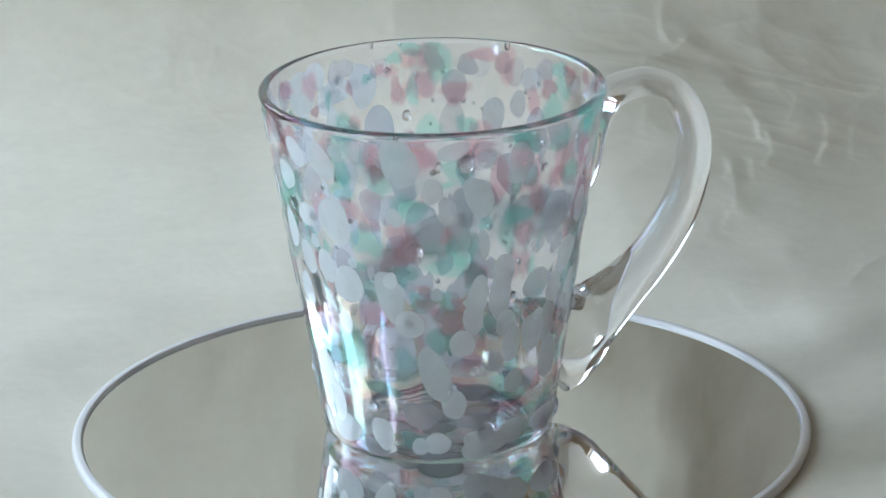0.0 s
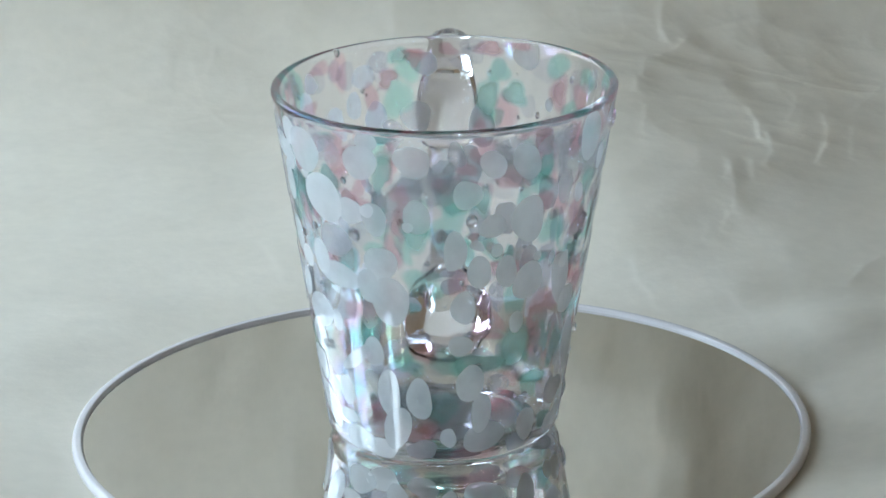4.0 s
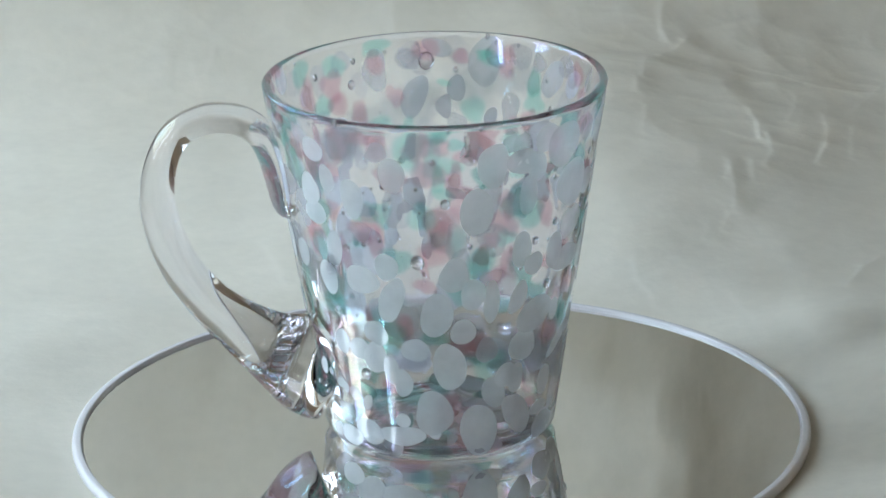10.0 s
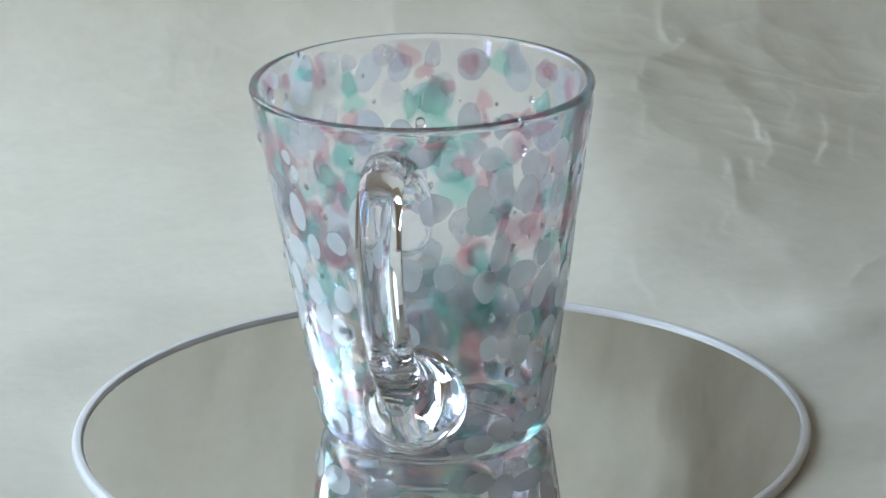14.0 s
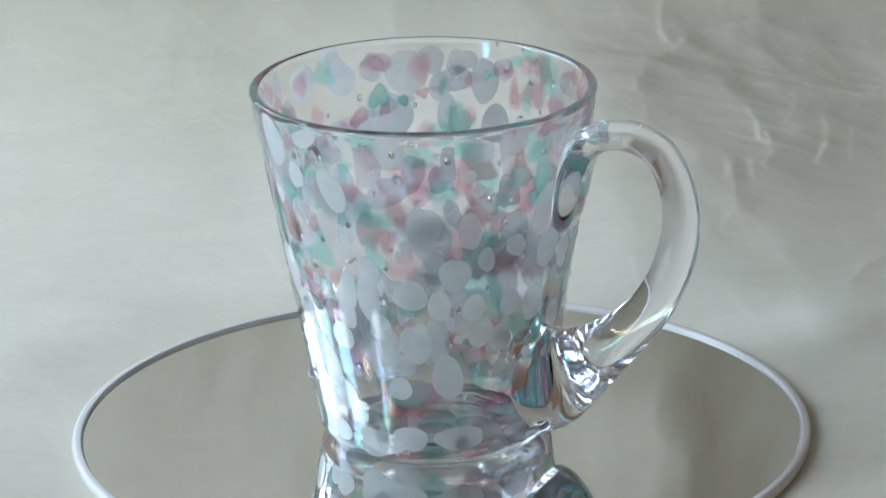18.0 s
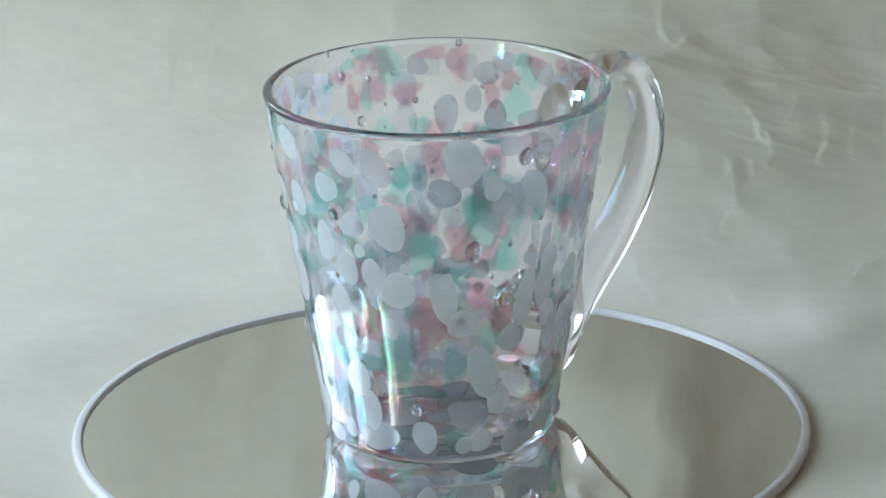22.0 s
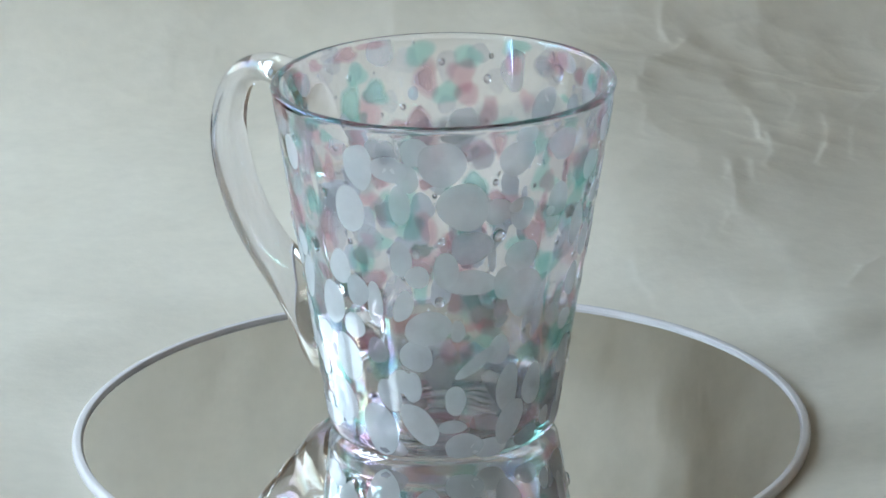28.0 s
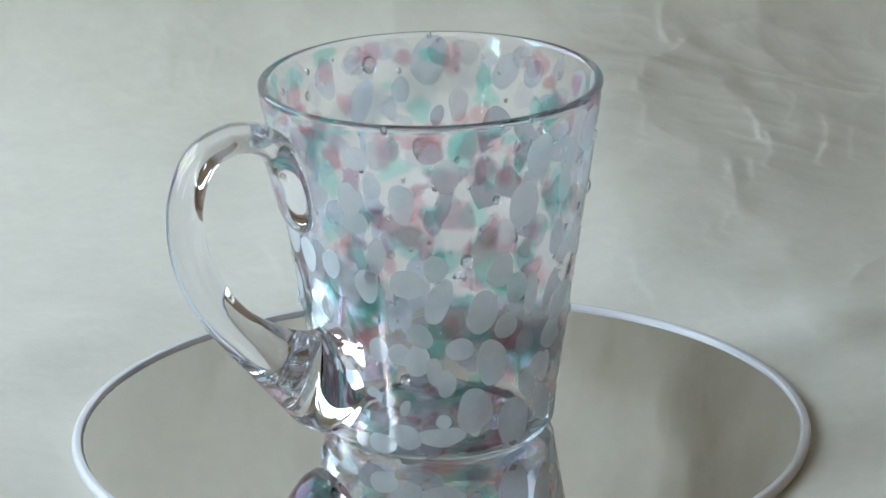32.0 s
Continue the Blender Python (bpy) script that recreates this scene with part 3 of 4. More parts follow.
white(133.7, 83.3, 6.3, 8.2, 25)
white(269.2, 81.3, 5.1, 7.8)
white(337.6, 80.6, 3.0, 3.9)
white(56.4, 80.2, 4.8, 7.9)
white(208.3, 79.5, 7.9, 7.9)
white(285.1, 79.2, 7.1, 12.3, 25)
white(66.5, 75.9, 7.0, 10.7)
white(47.1, 75.7, 7.3, 8.9)
white(130.9, 75.6, 5.3, 11.9)
white(153.2, 75.3, 13.6, 13.4)
white(255.6, 73.9, 3.5, 6.3, 20)
white(190.9, 73.3, 6.8, 10.2)
white(165.7, 73.2, 7.3, 7.9, 20)
white(111.3, 73.0, 9.1, 13.0)
white(175.0, 71.9, 7.1, 9.5, 10)
white(5.3, 71.1, 8.1, 13.9, -10)
white(231.7, 70.7, 9.8, 13.4, 10)
white(217.8, 70.1, 7.4, 6.6, 10)
white(48.2, 69.5, 8.3, 6.4, 10)
white(334.6, 69.1, 6.0, 11.1)
white(287.5, 65.9, 3.0, 8.7, 10)
white(204.4, 63.8, 6.3, 11.1)
white(353.1, 63.1, 5.9, 6.4)
white(341.0, 60.6, 4.6, 7.1)
white(55.7, 60.6, 5.1, 10.5, -10)
white(130.2, 60.5, 5.9, 10.4)
white(9.8, 59.7, 8.5, 11.2, -10)
white(176.4, 59.5, 9.4, 9.5)
white(77.7, 57.6, 6.2, 8.0)
white(296.0, 57.6, 6.3, 8.9)
white(147.2, 57.5, 6.1, 11.1)
white(213.7, 57.4, 6.4, 9.5, 15)
white(328.9, 57.0, 8.0, 9.9, 10)
white(224.4, 56.7, 5.8, 9.5)
white(21.2, 56.5, 6.8, 9.6)
white(34.5, 55.8, 6.1, 8.0)
white(136.4, 55.6, 6.3, 6.4)
white(103.3, 55.5, 7.7, 9.6)
white(156.8, 53.7, 13.2, 7.7)
white(66.9, 53.1, 9.5, 8.3)
white(234.4, 52.8, 9.5, 10.3)
white(170.4, 52.6, 6.5, 9.6)
white(50.3, 51.7, 6.6, 9.6)
white(311.8, 51.3, 8.9, 8.6)
white(251.8, 51.0, 7.3, 15.2, 10)
white(285.8, 50.7, 5.7, 12.0, -5)
white(295.1, 50.2, 6.4, 14.7)
white(110.9, 49.8, 6.4, 9.6)
white(179.2, 49.0, 10.9, 13.6)
white(322.7, 48.3, 6.0, 8.9)
white(78.8, 48.2, 6.5, 13.5, -15)
white(208.1, 47.3, 6.5, 9.6)
white(118.5, 47.1, 4.4, 12.8)
white(336.5, 47.1, 6.5, 7.4)
white(352.0, 47.0, 6.2, 7.4)
white(130.4, 46.9, 5.2, 9.3, -20)
white(3.8, 45.4, 7.5, 10.3)
white(284.2, 44.4, 5.2, 9.6)
white(96.5, 44.3, 8.2, 13.2, -10)
white(259.0, 43.2, 7.8, 8.0)
white(298.6, 41.8, 5.7, 8.0)
white(230.7, 41.4, 4.3, 6.1)
white(140.1, 40.8, 13.2, 9.3, 15)
white(152.0, 39.9, 3.7, 6.8)
white(339.2, 39.9, 7.0, 9.3)
white(107.2, 39.2, 6.9, 7.2)
white(19.0, 38.9, 5.7, 7.3)
white(321.4, 38.5, 6.6, 13.5)
white(70.7, 38.2, 6.8, 7.1)
white(280.1, 37.3, 6.6, 8.1)
white(312.8, 37.2, 8.6, 10.6)
white(347.9, 37.1, 6.0, 8.1)
white(207.3, 36.4, 6.5, 5.8)
white(301.7, 35.6, 5.6, 11.3)
white(87.3, 34.2, 7.5, 6.5)
white(52.6, 33.6, 5.2, 7.4)
white(169.9, 33.3, 6.3, 8.4)
white(134.9, 32.7, 8.7, 9.4)
white(62.2, 32.6, 6.9, 6.5)
white(69.3, 31.0, 6.8, 9.1)
white(160.1, 30.2, 4.1, 12.3, -50)
white(101.6, 29.3, 9.1, 13.3, 10)
white(268.7, 28.3, 8.1, 16.1, 20)
white(76.3, 28.1, 4.2, 8.2)
white(325.4, 27.4, 8.4, 12.6, 15)
white(212.0, 25.1, 7.4, 11.0)
white(128.1, 24.7, 7.3, 7.5)
white(81.4, 24.4, 5.1, 8.1)
white(304.8, 23.9, 6.2, 6.8)
white(132.8, 23.4, 4.9, 8.9)
white(175.8, 21.5, 6.4, 14.6)
white(189.7, 20.6, 6.8, 12.2, 5)
white(121.9, 20.5, 6.4, 9.8, 20)
white(151.7, 19.6, 5.6, 8.8)
white(276.7, 19.6, 6.3, 9.7, 10)
white(217.7, 16.1, 5.4, 12.2)
white(94.5, 15.7, 9.7, 13.4)
white(135.4, 12.6, 8.2, 13.1, 35)
white(150.5, 11.8, 7.8, 3.9)
white(178.7, 11.5, 7.2, 13.9, -12)
white(115.6, 10.0, 10.1, 15.5, 10)
white(242.7, 9.8, 6.4, 9.8, 10)
white(202.8, 9.1, 4.2, 5.9)
white(307.4, 8.9, 9.4, 7.2)
white(330.6, 8.8, 13.4, 7.2)
white(219.9, 8.8, 12.1, 8.5, 10)
white(78.9, 8.6, 12.7, 5.9)
white(61.4, 8.4, 8.7, 7.4)
white(269.2, 7.8, 7.0, 6.5)
white(292.7, 7.3, 13.7, 6.6, -10)
white(261.0, 6.9, 4.8, 4.9, 30)
white(156.2, 6.0, 10.4, 7.4)
# fainter lilac chips
lilac(10.1, 94.4, 7.0, 4.5)
lilac(349.5, 93.0, 8.4, 8.9)
lilac(269.5, 92.3, 8.4, 6.7)
lilac(9.8, 91.7, 7.6, 4.5)
lilac(244.5, 91.4, 7.2, 7.4)
lilac(44.9, 90.8, 6.6, 6.0)
lilac(75.0, 89.8, 10.7, 6.6)
lilac(288.0, 89.7, 5.9, 5.9)
lilac(340.7, 89.6, 8.2, 7.5)
lilac(158.6, 88.9, 7.1, 7.5)
lilac(324.9, 87.8, 6.0, 9.0)
lilac(299.7, 87.3, 7.1, 11.9)
lilac(306.0, 84.3, 5.6, 7.4)
lilac(92.5, 84.1, 6.2, 7.5)
lilac(201.3, 81.5, 7.2, 10.5)
lilac(220.3, 81.0, 7.1, 7.5)
lilac(347.1, 79.0, 5.6, 6.0)
lilac(324.9, 77.2, 5.1, 5.2)
lilac(247.4, 77.0, 5.9, 9.0)
lilac(273.9, 76.4, 4.9, 6.0)
lilac(31.3, 75.1, 8.5, 9.0)
lilac(82.7, 74.1, 6.7, 12.7)
lilac(269.0, 71.8, 5.6, 6.0)
lilac(126.4, 71.3, 5.1, 10.6)
lilac(41.0, 69.9, 6.5, 10.6)
lilac(317.9, 69.7, 8.5, 15.0)
lilac(279.9, 68.2, 7.2, 10.5)
lilac(62.5, 66.7, 7.2, 7.6)
lilac(104.1, 65.1, 6.0, 12.1)
lilac(118.0, 64.8, 8.6, 9.1)
lilac(156.5, 63.7, 10.0, 10.6)
lilac(310.7, 63.5, 5.0, 6.8)
lilac(320.9, 61.5, 5.8, 6.0)
lilac(198.4, 59.4, 8.6, 9.1)
lilac(233.9, 58.5, 5.7, 9.1)
lilac(169.7, 44.4, 4.6, 9.2)
lilac(117.7, 33.2, 5.9, 7.7)
lilac(256.9, 33.1, 8.9, 13.8)
lilac(242.8, 29.2, 4.2, 6.9)
lilac(351.3, 25.9, 7.9, 11.4)
lilac(224.5, 23.9, 6.6, 6.2)
lilac(312.2, 23.8, 7.3, 6.2)
lilac(203.3, 19.5, 9.0, 7.7)
lilac(262.0, 16.3, 10.5, 7.8)
lilac(73.7, 15.9, 13.2, 7.8)
lilac(232.0, 15.4, 11.7, 6.2)
lilac(286.6, 13.0, 9.2, 6.2)
lilac(46.0, 12.2, 9.2, 6.2)
lilac(342.7, 10.0, 10.3, 5.4)
lilac(1.6, 7.5, 9.2, 6.2)
# pale melted patches
pale(282.5, 81.5, 11.5, 10.4)
pale(348.3, 15.0, 10.2, 4.7)
pale(268.1, 14.7, 13.1, 6.2)
# rose-pink chips
pink(353.2, 95.2, 8.5, 3.0)
pink(4.1, 93.6, 7.9, 4.5)
pink(19.4, 93.0, 5.7, 3.0)
pink(71.4, 92.6, 8.4, 3.7)
pink(32.0, 92.3, 9.8, 2.2)
pink(280.4, 91.9, 8.5, 5.2)
pink(98.2, 91.7, 6.5, 4.5)
pink(213.3, 90.9, 6.4, 5.9, 30)
pink(156.7, 90.5, 8.5, 4.5)
pink(62.2, 90.3, 6.4, 9.0)
pink(267.6, 90.0, 4.9, 3.7)
pink(107.3, 88.7, 6.3, 3.7)
pink(207.7, 86.5, 4.5, 4.5)
pink(42.1, 86.3, 5.8, 5.2)
pink(319.1, 85.5, 7.1, 8.9)
pink(332.7, 84.4, 7.6, 9.0)
pink(94.9, 83.8, 8.8, 7.5)
pink(103.4, 82.5, 4.3, 7.5)
pink(201.2, 82.3, 6.5, 5.2)
pink(81.6, 82.0, 8.7, 6.0)
pink(49.0, 81.8, 4.5, 7.5)
pink(317.1, 80.1, 7.1, 6.0)
pink(292.6, 79.8, 4.6, 6.0)
pink(185.1, 78.9, 4.9, 6.0)
pink(165.0, 76.7, 4.4, 5.3)
pink(356.3, 76.3, 7.0, 10.6, 15)
pink(308.3, 75.5, 4.9, 9.0)
pink(238.6, 74.4, 5.6, 6.7, 20)
pink(170.0, 74.3, 6.8, 6.0)
pink(122.8, 74.0, 4.4, 7.5)
pink(335.9, 72.6, 7.2, 8.3)
pink(245.7, 71.5, 5.9, 6.0)
pink(71.8, 71.4, 7.1, 6.0)
pink(56.8, 71.3, 4.4, 6.0)
pink(344.7, 71.1, 5.7, 6.0)
pink(184.0, 70.9, 3.6, 10.5, -5)
pink(6.3, 69.4, 4.7, 9.1)
pink(140.3, 69.4, 5.0, 9.0, 20)
pink(273.8, 68.4, 3.5, 4.5)
pink(256.8, 68.4, 6.6, 8.3)
pink(211.3, 67.0, 3.0, 3.3)
pink(333.7, 66.8, 7.8, 9.1)
pink(303.8, 66.7, 5.7, 6.8)
pink(68.3, 66.6, 7.5, 6.1)
pink(98.7, 66.6, 5.8, 9.1)
pink(259.5, 64.4, 7.2, 7.5)
pink(117.9, 64.4, 5.2, 3.8)
pink(45.2, 64.1, 6.3, 6.1)
pink(74.6, 63.4, 4.3, 9.1)
pink(329.5, 62.4, 6.0, 6.0)
pink(96.3, 61.6, 8.1, 7.6)
pink(113.9, 60.2, 4.3, 6.1)
pink(43.1, 60.1, 4.4, 6.1)
pink(58.9, 60.1, 5.0, 9.1)
pink(346.4, 58.6, 7.2, 7.6)
pink(219.9, 58.1, 3.4, 3.8)
pink(354.4, 57.8, 5.8, 6.1)
pink(153.5, 57.4, 5.7, 6.1)
pink(5.4, 53.7, 9.2, 4.6)
pink(118.3, 53.6, 7.3, 6.1)
pink(92.3, 52.4, 6.3, 3.8)
pink(267.1, 49.1, 5.7, 6.1)
pink(245.4, 44.8, 10.4, 7.6)
pink(275.9, 43.9, 10.1, 7.6)
pink(165.1, 43.8, 8.9, 9.2)
pink(215.8, 40.3, 6.0, 6.1)
pink(83.5, 40.3, 4.5, 7.7)
pink(221.5, 38.1, 5.1, 2.1)
pink(45.6, 37.2, 6.0, 9.2)
pink(328.2, 36.5, 4.5, 7.7)
pink(241.3, 35.2, 4.4, 9.2)
pink(107.1, 35.1, 6.5, 6.9)
pink(192.6, 34.3, 6.5, 6.1)
pink(114.1, 34.2, 7.3, 7.7)
pink(336.3, 33.8, 8.0, 8.0)
pink(151.6, 33.8, 8.7, 7.7)
pink(284.3, 31.8, 5.2, 6.9)
pink(70.6, 30.7, 7.9, 6.2)
pink(50.9, 26.8, 9.4, 6.2)
pink(1.3, 22.7, 6.1, 9.3)
pink(76.4, 22.5, 5.9, 4.6)
pink(318.3, 21.9, 5.9, 6.2)
pink(348.4, 18.4, 10.2, 4.6)
pink(308.0, 17.1, 7.3, 3.9)
pink(224.3, 17.1, 10.3, 3.9)
pink(101.4, 16.8, 5.2, 10.9)
pink(300.5, 16.6, 10.3, 3.1)
pink(144.0, 14.6, 8.8, 3.1)
pink(67.1, 13.5, 4.4, 3.9)
pink(190.1, 9.1, 7.0, 7.8)
# sea-green chips
green(97.9, 94.3, 6.5, 4.5)
green(299.3, 93.6, 8.6, 4.4)
green(37.5, 92.1, 5.7, 4.5)
green(103.8, 91.8, 4.2, 3.7)
green(334.9, 91.5, 8.6, 5.9)
green(88.1, 90.8, 7.5, 12.0)
green(259.4, 90.7, 4.3, 3.0)
green(317.2, 90.3, 8.1, 6.0)
green(256.4, 90.1, 6.3, 4.5)
green(178.8, 89.8, 7.4, 6.0, 20)
green(33.7, 88.3, 7.0, 7.5)
green(359.9, 87.7, 6.7, 6.0)
green(237.3, 84.8, 4.9, 7.4)
green(273.9, 82.8, 3.7, 2.1)
green(97.7, 82.3, 3.6, 7.5)
green(352.9, 81.9, 8.5, 6.0)
green(157.0, 81.2, 5.7, 7.5)
green(324.9, 80.4, 7.3, 6.0)
green(38.2, 80.3, 8.6, 10.5)
green(3.9, 80.3, 8.0, 9.0)
green(236.5, 80.1, 7.1, 6.7)
green(204.4, 78.9, 8.8, 12.0)
green(213.2, 77.5, 5.1, 9.0, 20)
green(262.3, 75.7, 6.4, 7.5)
green(359.7, 75.1, 4.4, 4.5)
green(126.1, 74.1, 7.9, 9.1)
green(76.7, 72.8, 5.7, 6.0)
green(300.2, 72.2, 8.6, 5.3)
green(91.8, 71.8, 7.5, 7.6)
green(288.0, 71.5, 3.7, 4.5)
green(201.9, 70.4, 8.7, 13.5)
green(49.3, 70.0, 9.1, 6.8)
green(133.1, 69.9, 9.0, 7.5)
green(189.9, 68.5, 8.5, 9.0)
green(244.0, 66.1, 8.8, 9.0)
green(275.8, 65.1, 3.6, 5.3)
green(123.2, 64.5, 5.9, 4.5)
green(217.4, 64.1, 5.1, 9.0, 30)
green(338.1, 63.0, 8.6, 9.1)
green(174.8, 62.3, 6.3, 6.1)
green(47.5, 59.8, 6.0, 9.1)
green(274.8, 59.6, 10.8, 6.1)
green(80.9, 59.1, 7.3, 9.1)
green(113.9, 58.6, 7.2, 9.1)
green(257.0, 57.5, 6.5, 6.1)
green(191.3, 55.1, 7.8, 7.7)
green(105.3, 50.6, 5.7, 7.6)
green(343.4, 50.1, 6.4, 13.7)
green(169.2, 50.0, 6.1, 6.1)
green(52.2, 48.6, 6.1, 9.2)
green(312.1, 48.0, 6.4, 6.1)
green(32.0, 47.7, 5.7, 7.6)
green(50.2, 43.3, 7.7, 9.2)
green(271.3, 38.3, 7.2, 7.6)
green(38.5, 37.7, 5.8, 6.1)
green(76.5, 37.4, 8.7, 9.2)
green(95.4, 37.4, 6.0, 4.6)
green(165.6, 37.3, 9.0, 9.2)
green(8.5, 37.0, 6.3, 7.7)
green(231.9, 33.9, 11.5, 12.3)
green(328.2, 33.0, 6.1, 6.1)
green(202.3, 31.3, 7.4, 9.2)
green(256.7, 30.6, 7.4, 9.2)
green(185.6, 30.2, 7.3, 6.2)
green(70.4, 30.2, 5.8, 7.7)
green(215.2, 30.1, 13.0, 7.7)
green(119.0, 29.0, 8.8, 9.3)
green(339.1, 26.9, 6.6, 7.7)
green(55.5, 26.6, 6.0, 5.4)
green(97.3, 24.1, 6.7, 6.2)
green(298.5, 23.7, 6.0, 6.2)
green(244.5, 23.2, 9.0, 4.6)
green(308.2, 20.5, 8.7, 6.2)
green(84.0, 20.4, 9.1, 6.2)
green(61.1, 19.3, 8.9, 6.2)
green(199.5, 18.1, 8.9, 9.3)
green(330.0, 14.8, 6.1, 4.7)
green(318.2, 13.5, 8.8, 3.1)
green(43.3, 9.0, 9.1, 4.7)
green(257.1, 8.5, 7.5, 4.7)
# air bubbles in the wall
bubble(257.9, 95.6, 0.70)
bubble(111.9, 95.6, 0.57)
bubble(62.1, 95.4, 0.99)
bubble(101.2, 95.4, 0.42)
bubble(337.0, 94.4, 0.42)
bubble(295.5, 92.1, 0.56)
bubble(308.5, 90.8, 0.86)
bubble(107.2, 89.0, 0.99)
bubble(326.8, 88.9, 0.99)
bubble(316.0, 88.8, 0.42)
bubble(280.4, 88.8, 2.40)
bubble(126.6, 88.1, 1.28)
bubble(85.9, 88.0, 1.00)
bubble(352.6, 87.4, 0.42)
bubble(3.5, 87.1, 0.85)
bubble(47.3, 87.0, 0.57)
bubble(96.1, 87.0, 0.85)
bubble(248.1, 86.8, 0.71)
bubble(269.4, 86.5, 0.85)
bubble(231.3, 86.4, 0.57)
bubble(204.9, 85.2, 0.43)
bubble(309.7, 84.4, 1.27)
bubble(52.7, 84.1, 0.86)
bubble(10.6, 83.2, 0.43)
bubble(164.1, 81.5, 1.00)
bubble(197.4, 81.4, 0.43)
bubble(214.9, 81.4, 0.57)
bubble(78.3, 80.0, 0.86)
bubble(90.1, 79.7, 0.57)
bubble(74.3, 79.2, 0.43)
bubble(227.9, 79.2, 0.71)
bubble(194.6, 78.7, 0.43)
bubble(179.5, 78.6, 0.57)
bubble(143.2, 78.3, 0.71)
bubble(342.0, 77.2, 0.87)
bubble(335.3, 76.1, 1.00)
bubble(299.2, 75.9, 0.43)
bubble(100.2, 75.8, 1.43)
bubble(350.6, 75.7, 0.57)
bubble(340.3, 72.7, 0.57)
bubble(210.1, 72.1, 1.72)
bubble(238.3, 71.2, 0.71)
bubble(61.6, 71.0, 0.57)
bubble(133.2, 70.3, 0.43)
bubble(221.2, 70.2, 1.28)
bubble(289.7, 69.9, 0.86)
bubble(349.0, 69.8, 0.86)
bubble(325.0, 68.4, 1.57)
bubble(166.3, 66.6, 1.87)
bubble(145.7, 65.8, 1.15)
bubble(75.7, 64.8, 0.72)
bubble(277.1, 64.3, 0.72)
bubble(262.6, 64.2, 2.57)
bubble(305.6, 64.0, 0.57)
bubble(109.2, 63.2, 0.86)
bubble(68.9, 63.0, 0.72)
bubble(136.2, 62.0, 1.15)
bubble(263.1, 61.8, 1.16)
bubble(331.6, 61.5, 0.72)
bubble(61.5, 61.4, 1.15)
bubble(194.2, 60.1, 0.86)
bubble(89.8, 59.4, 2.02)
bubble(302.9, 58.6, 0.72)
bubble(357.6, 58.5, 0.58)
bubble(353.3, 58.2, 0.58)
bubble(53.2, 56.7, 1.73)
bubble(355.4, 56.2, 0.72)
bubble(270.5, 55.7, 0.73)
bubble(159.5, 55.2, 0.72)
bubble(130.8, 54.8, 0.72)
bubble(52.2, 54.2, 1.74)
bubble(207.4, 54.2, 0.72)
bubble(320.3, 53.1, 0.58)
bubble(341.8, 52.0, 0.72)
bubble(300.8, 49.6, 1.15)
bubble(122.9, 49.2, 0.58)
bubble(144.9, 48.6, 1.45)
bubble(167.1, 47.7, 0.87)
bubble(60.6, 47.3, 0.87)
bubble(330.2, 46.8, 0.87)
bubble(111.8, 46.0, 0.44)
bubble(258.6, 43.6, 1.16)
bubble(212.5, 43.4, 0.87)
bubble(231.2, 42.7, 0.72)
bubble(53.0, 42.3, 1.31)
bubble(61.8, 42.0, 0.44)
bubble(295.0, 40.3, 1.16)
bubble(219.7, 39.5, 0.44)
bubble(80.0, 39.2, 0.73)
bubble(214.7, 38.9, 0.44)
bubble(348.4, 37.9, 1.17)
bubble(240.2, 37.6, 0.73)
bubble(109.5, 37.6, 0.87)
bubble(181.7, 37.2, 0.59)
bubble(351.7, 37.0, 1.75)
bubble(149.3, 36.8, 0.58)
bubble(325.7, 36.6, 1.16)
bubble(249.9, 35.7, 0.73)
bubble(104.0, 35.4, 0.44)
bubble(6.1, 35.3, 0.73)
bubble(113.4, 35.0, 0.58)
bubble(140.6, 33.5, 0.88)
bubble(167.3, 32.2, 1.46)
bubble(150.4, 31.7, 0.58)
bubble(144.3, 31.4, 1.18)
bubble(243.3, 31.3, 1.02)
bubble(140.1, 31.2, 1.17)
bubble(215.4, 29.5, 1.17)
bubble(246.6, 29.0, 0.88)
bubble(51.1, 28.9, 0.59)
bubble(285.7, 28.8, 1.32)
bubble(56.4, 28.3, 0.59)
bubble(343.2, 26.4, 0.44)
bubble(63.6, 25.5, 1.61)
bubble(276.1, 24.5, 1.17)
bubble(298.4, 23.2, 0.44)
bubble(77.9, 22.4, 0.59)
bubble(307.0, 21.0, 0.59)
bubble(190.4, 20.5, 1.19)
bubble(333.9, 20.5, 0.88)
bubble(322.7, 18.8, 0.59)
bubble(104.8, 18.0, 1.33)
bubble(239.6, 17.8, 1.76)
bubble(313.5, 13.6, 0.74)
bubble(292.6, 10.1, 2.66)
bubble(332.0, 6.8, 2.07)
bubble(355.1, 6.2, 2.22)
bubble(62.5, 5.9, 0.74)
# chips in the bottom
for i in range(0, 40, 4):
    mat, name = ((WHITE, "white_chip"), (WHITE, "white_chip"), (LILAC, "lilac_chip"), (WHITE, "white_chip"), (PINK, "pink_chip"), (WHITE, "white_chip"), (TEAL, "green_chip"))[i % 7]
    bottom_chip(mat, 137.5 * i, 4.1 * math.sqrt(i), 9.0 + 3.0 * ((i * 7) % 5) / 4, name)
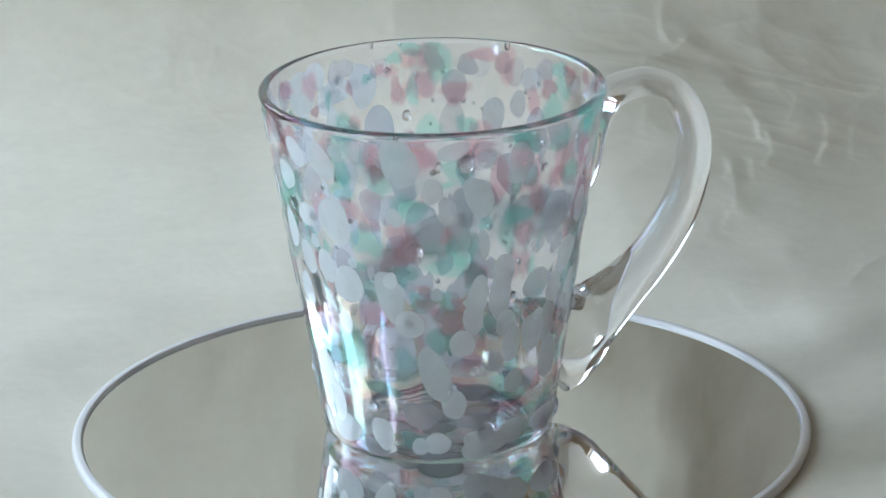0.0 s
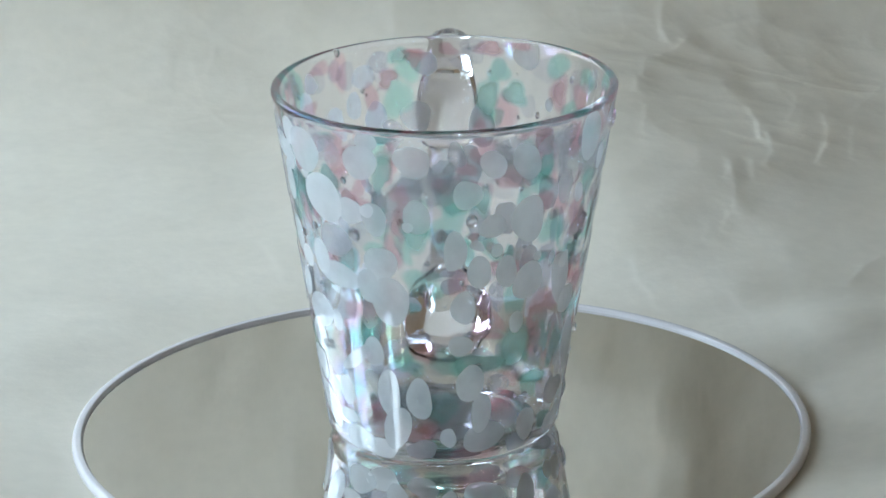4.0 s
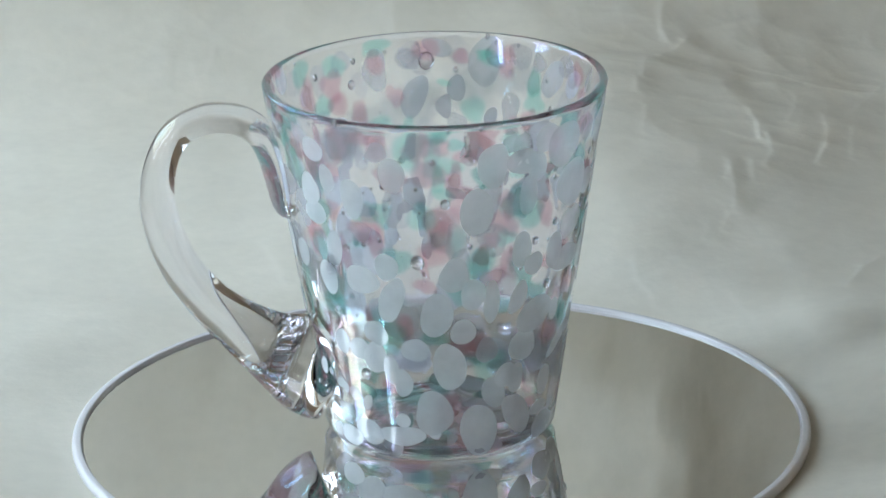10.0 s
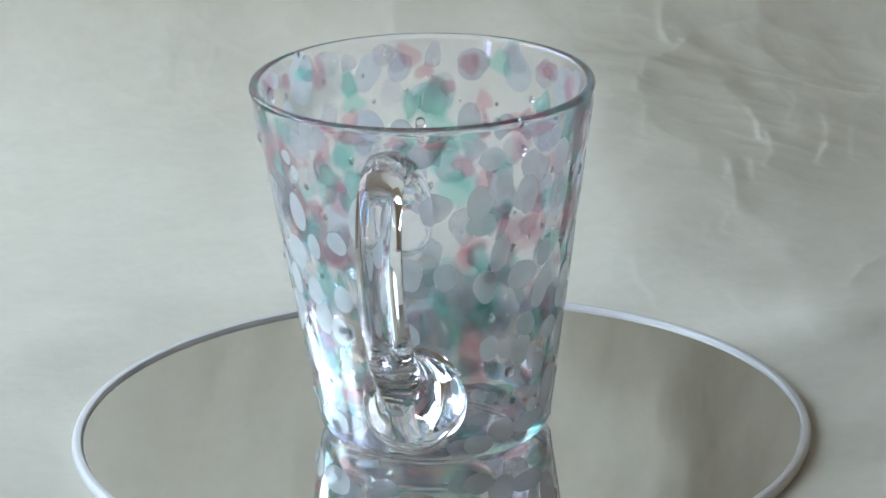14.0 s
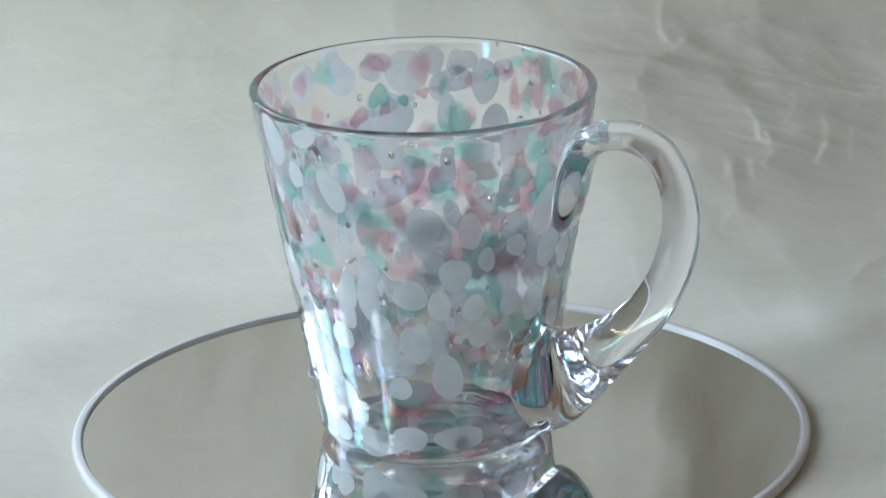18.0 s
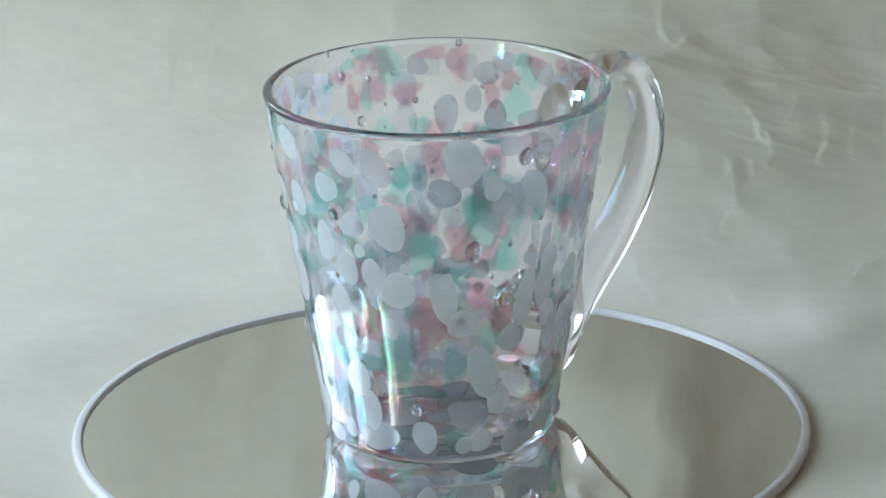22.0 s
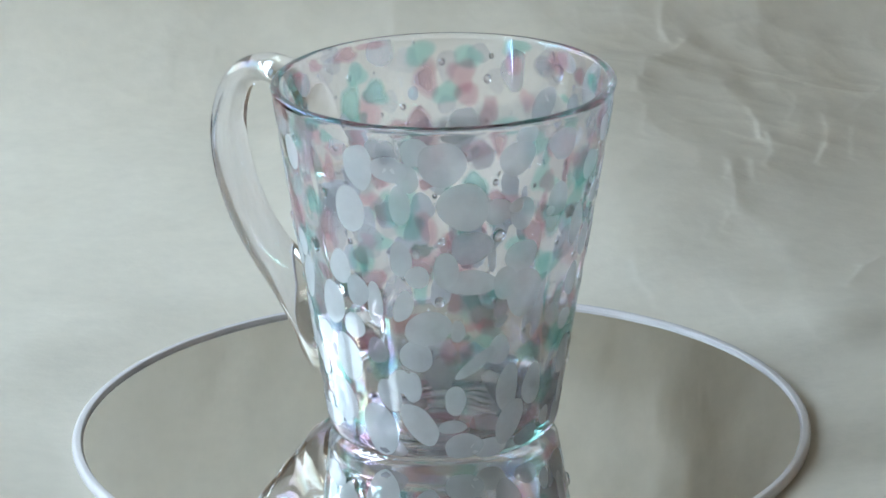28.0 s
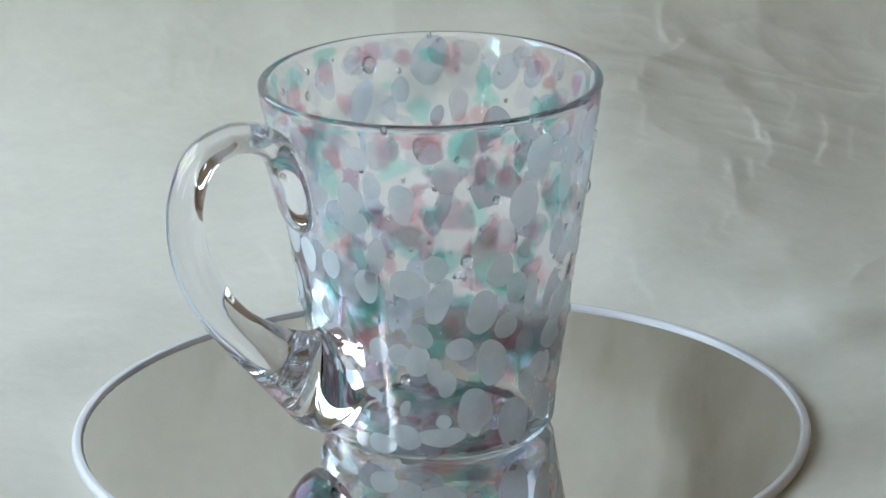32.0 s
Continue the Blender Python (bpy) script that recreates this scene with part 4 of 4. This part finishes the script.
# pale chips melted round the foot
for i in range(22):
    mat, name = ((LILAC, "lilac_chip"), (HAZE, "pale_chip"), (LILAC, "lilac_chip"), (WHITE, "white_chip"), (LILAC, "lilac_chip"), (TEAL, "green_chip"), (PINK, "pink_chip"))[i % 7]
    chip(mat, 16.4 * i + 5 * (i % 3), 4.4 + 1.4 * ((i * 0.618) % 1), 8 + 3 * ((i * 0.37) % 1), 5.5 + 2 * ((i * 0.73) % 1), 0, name=name)
# tiny specks of air
for i in range(60):
    bubble((137.5 * i + 11) % 360, 8 + 84 * ((i * 0.618) % 1), 0.22 + 0.25 * ((i * 0.37) % 1))
# pale chips close under the rim
for i in range(30):
    mat, name = ((LILAC, "lilac_chip"), (PINK, "pink_chip"), (LILAC, "lilac_chip"), (LILAC, "lilac_chip"))[(i * 3 + i // 5) % 4]
    chip(mat, 10.6 * i + 3 * (i % 3), 88.5 + 3.0 * ((i * 0.618) % 1), 4.5 + 3 * ((i * 0.37) % 1), 5 + 3 * ((i * 0.73) % 1), 20 * ((i * 0.51) % 1), name=name)
# crumbs between the larger chips
for i in range(90):
    mat, name = ((LILAC, "lilac_chip"), (PINK, "pink_chip"), (WHITE, "white_chip"), (TEAL, "green_chip"))[(i * 3 + i // 7) % 4]
    chip(mat, (137.5 * i + 40) % 360, 6 + 82 * ((i * 0.618 + 0.2) % 1), 2.0 + 2.2 * ((i * 0.37) % 1), 2.2 + 3 * ((i * 0.73) % 1), 60 * ((i * 0.51) % 1) - 30, name=name)
# pale melted patches between them
for i in range(64):
    chip(HAZE, (137.5 * i + 75) % 360, 8 + 80 * ((i * 0.618 + 0.45) % 1), 9 + 5 * ((i * 0.37) % 1), 9 + 6 * ((i * 0.73) % 1), 80 * ((i * 0.51) % 1) - 40, name="pale_chip")


# ---- what moves: the platter turns the mug once in 20.86 s ----


def motions():
    turns = [(t, pose(0, 0, 0, 0, 0, 360 * t / 20.8565)) for t in range(0, 33, 2)]
    walk(mug, turns)
    walk(platter, turns)


motions()
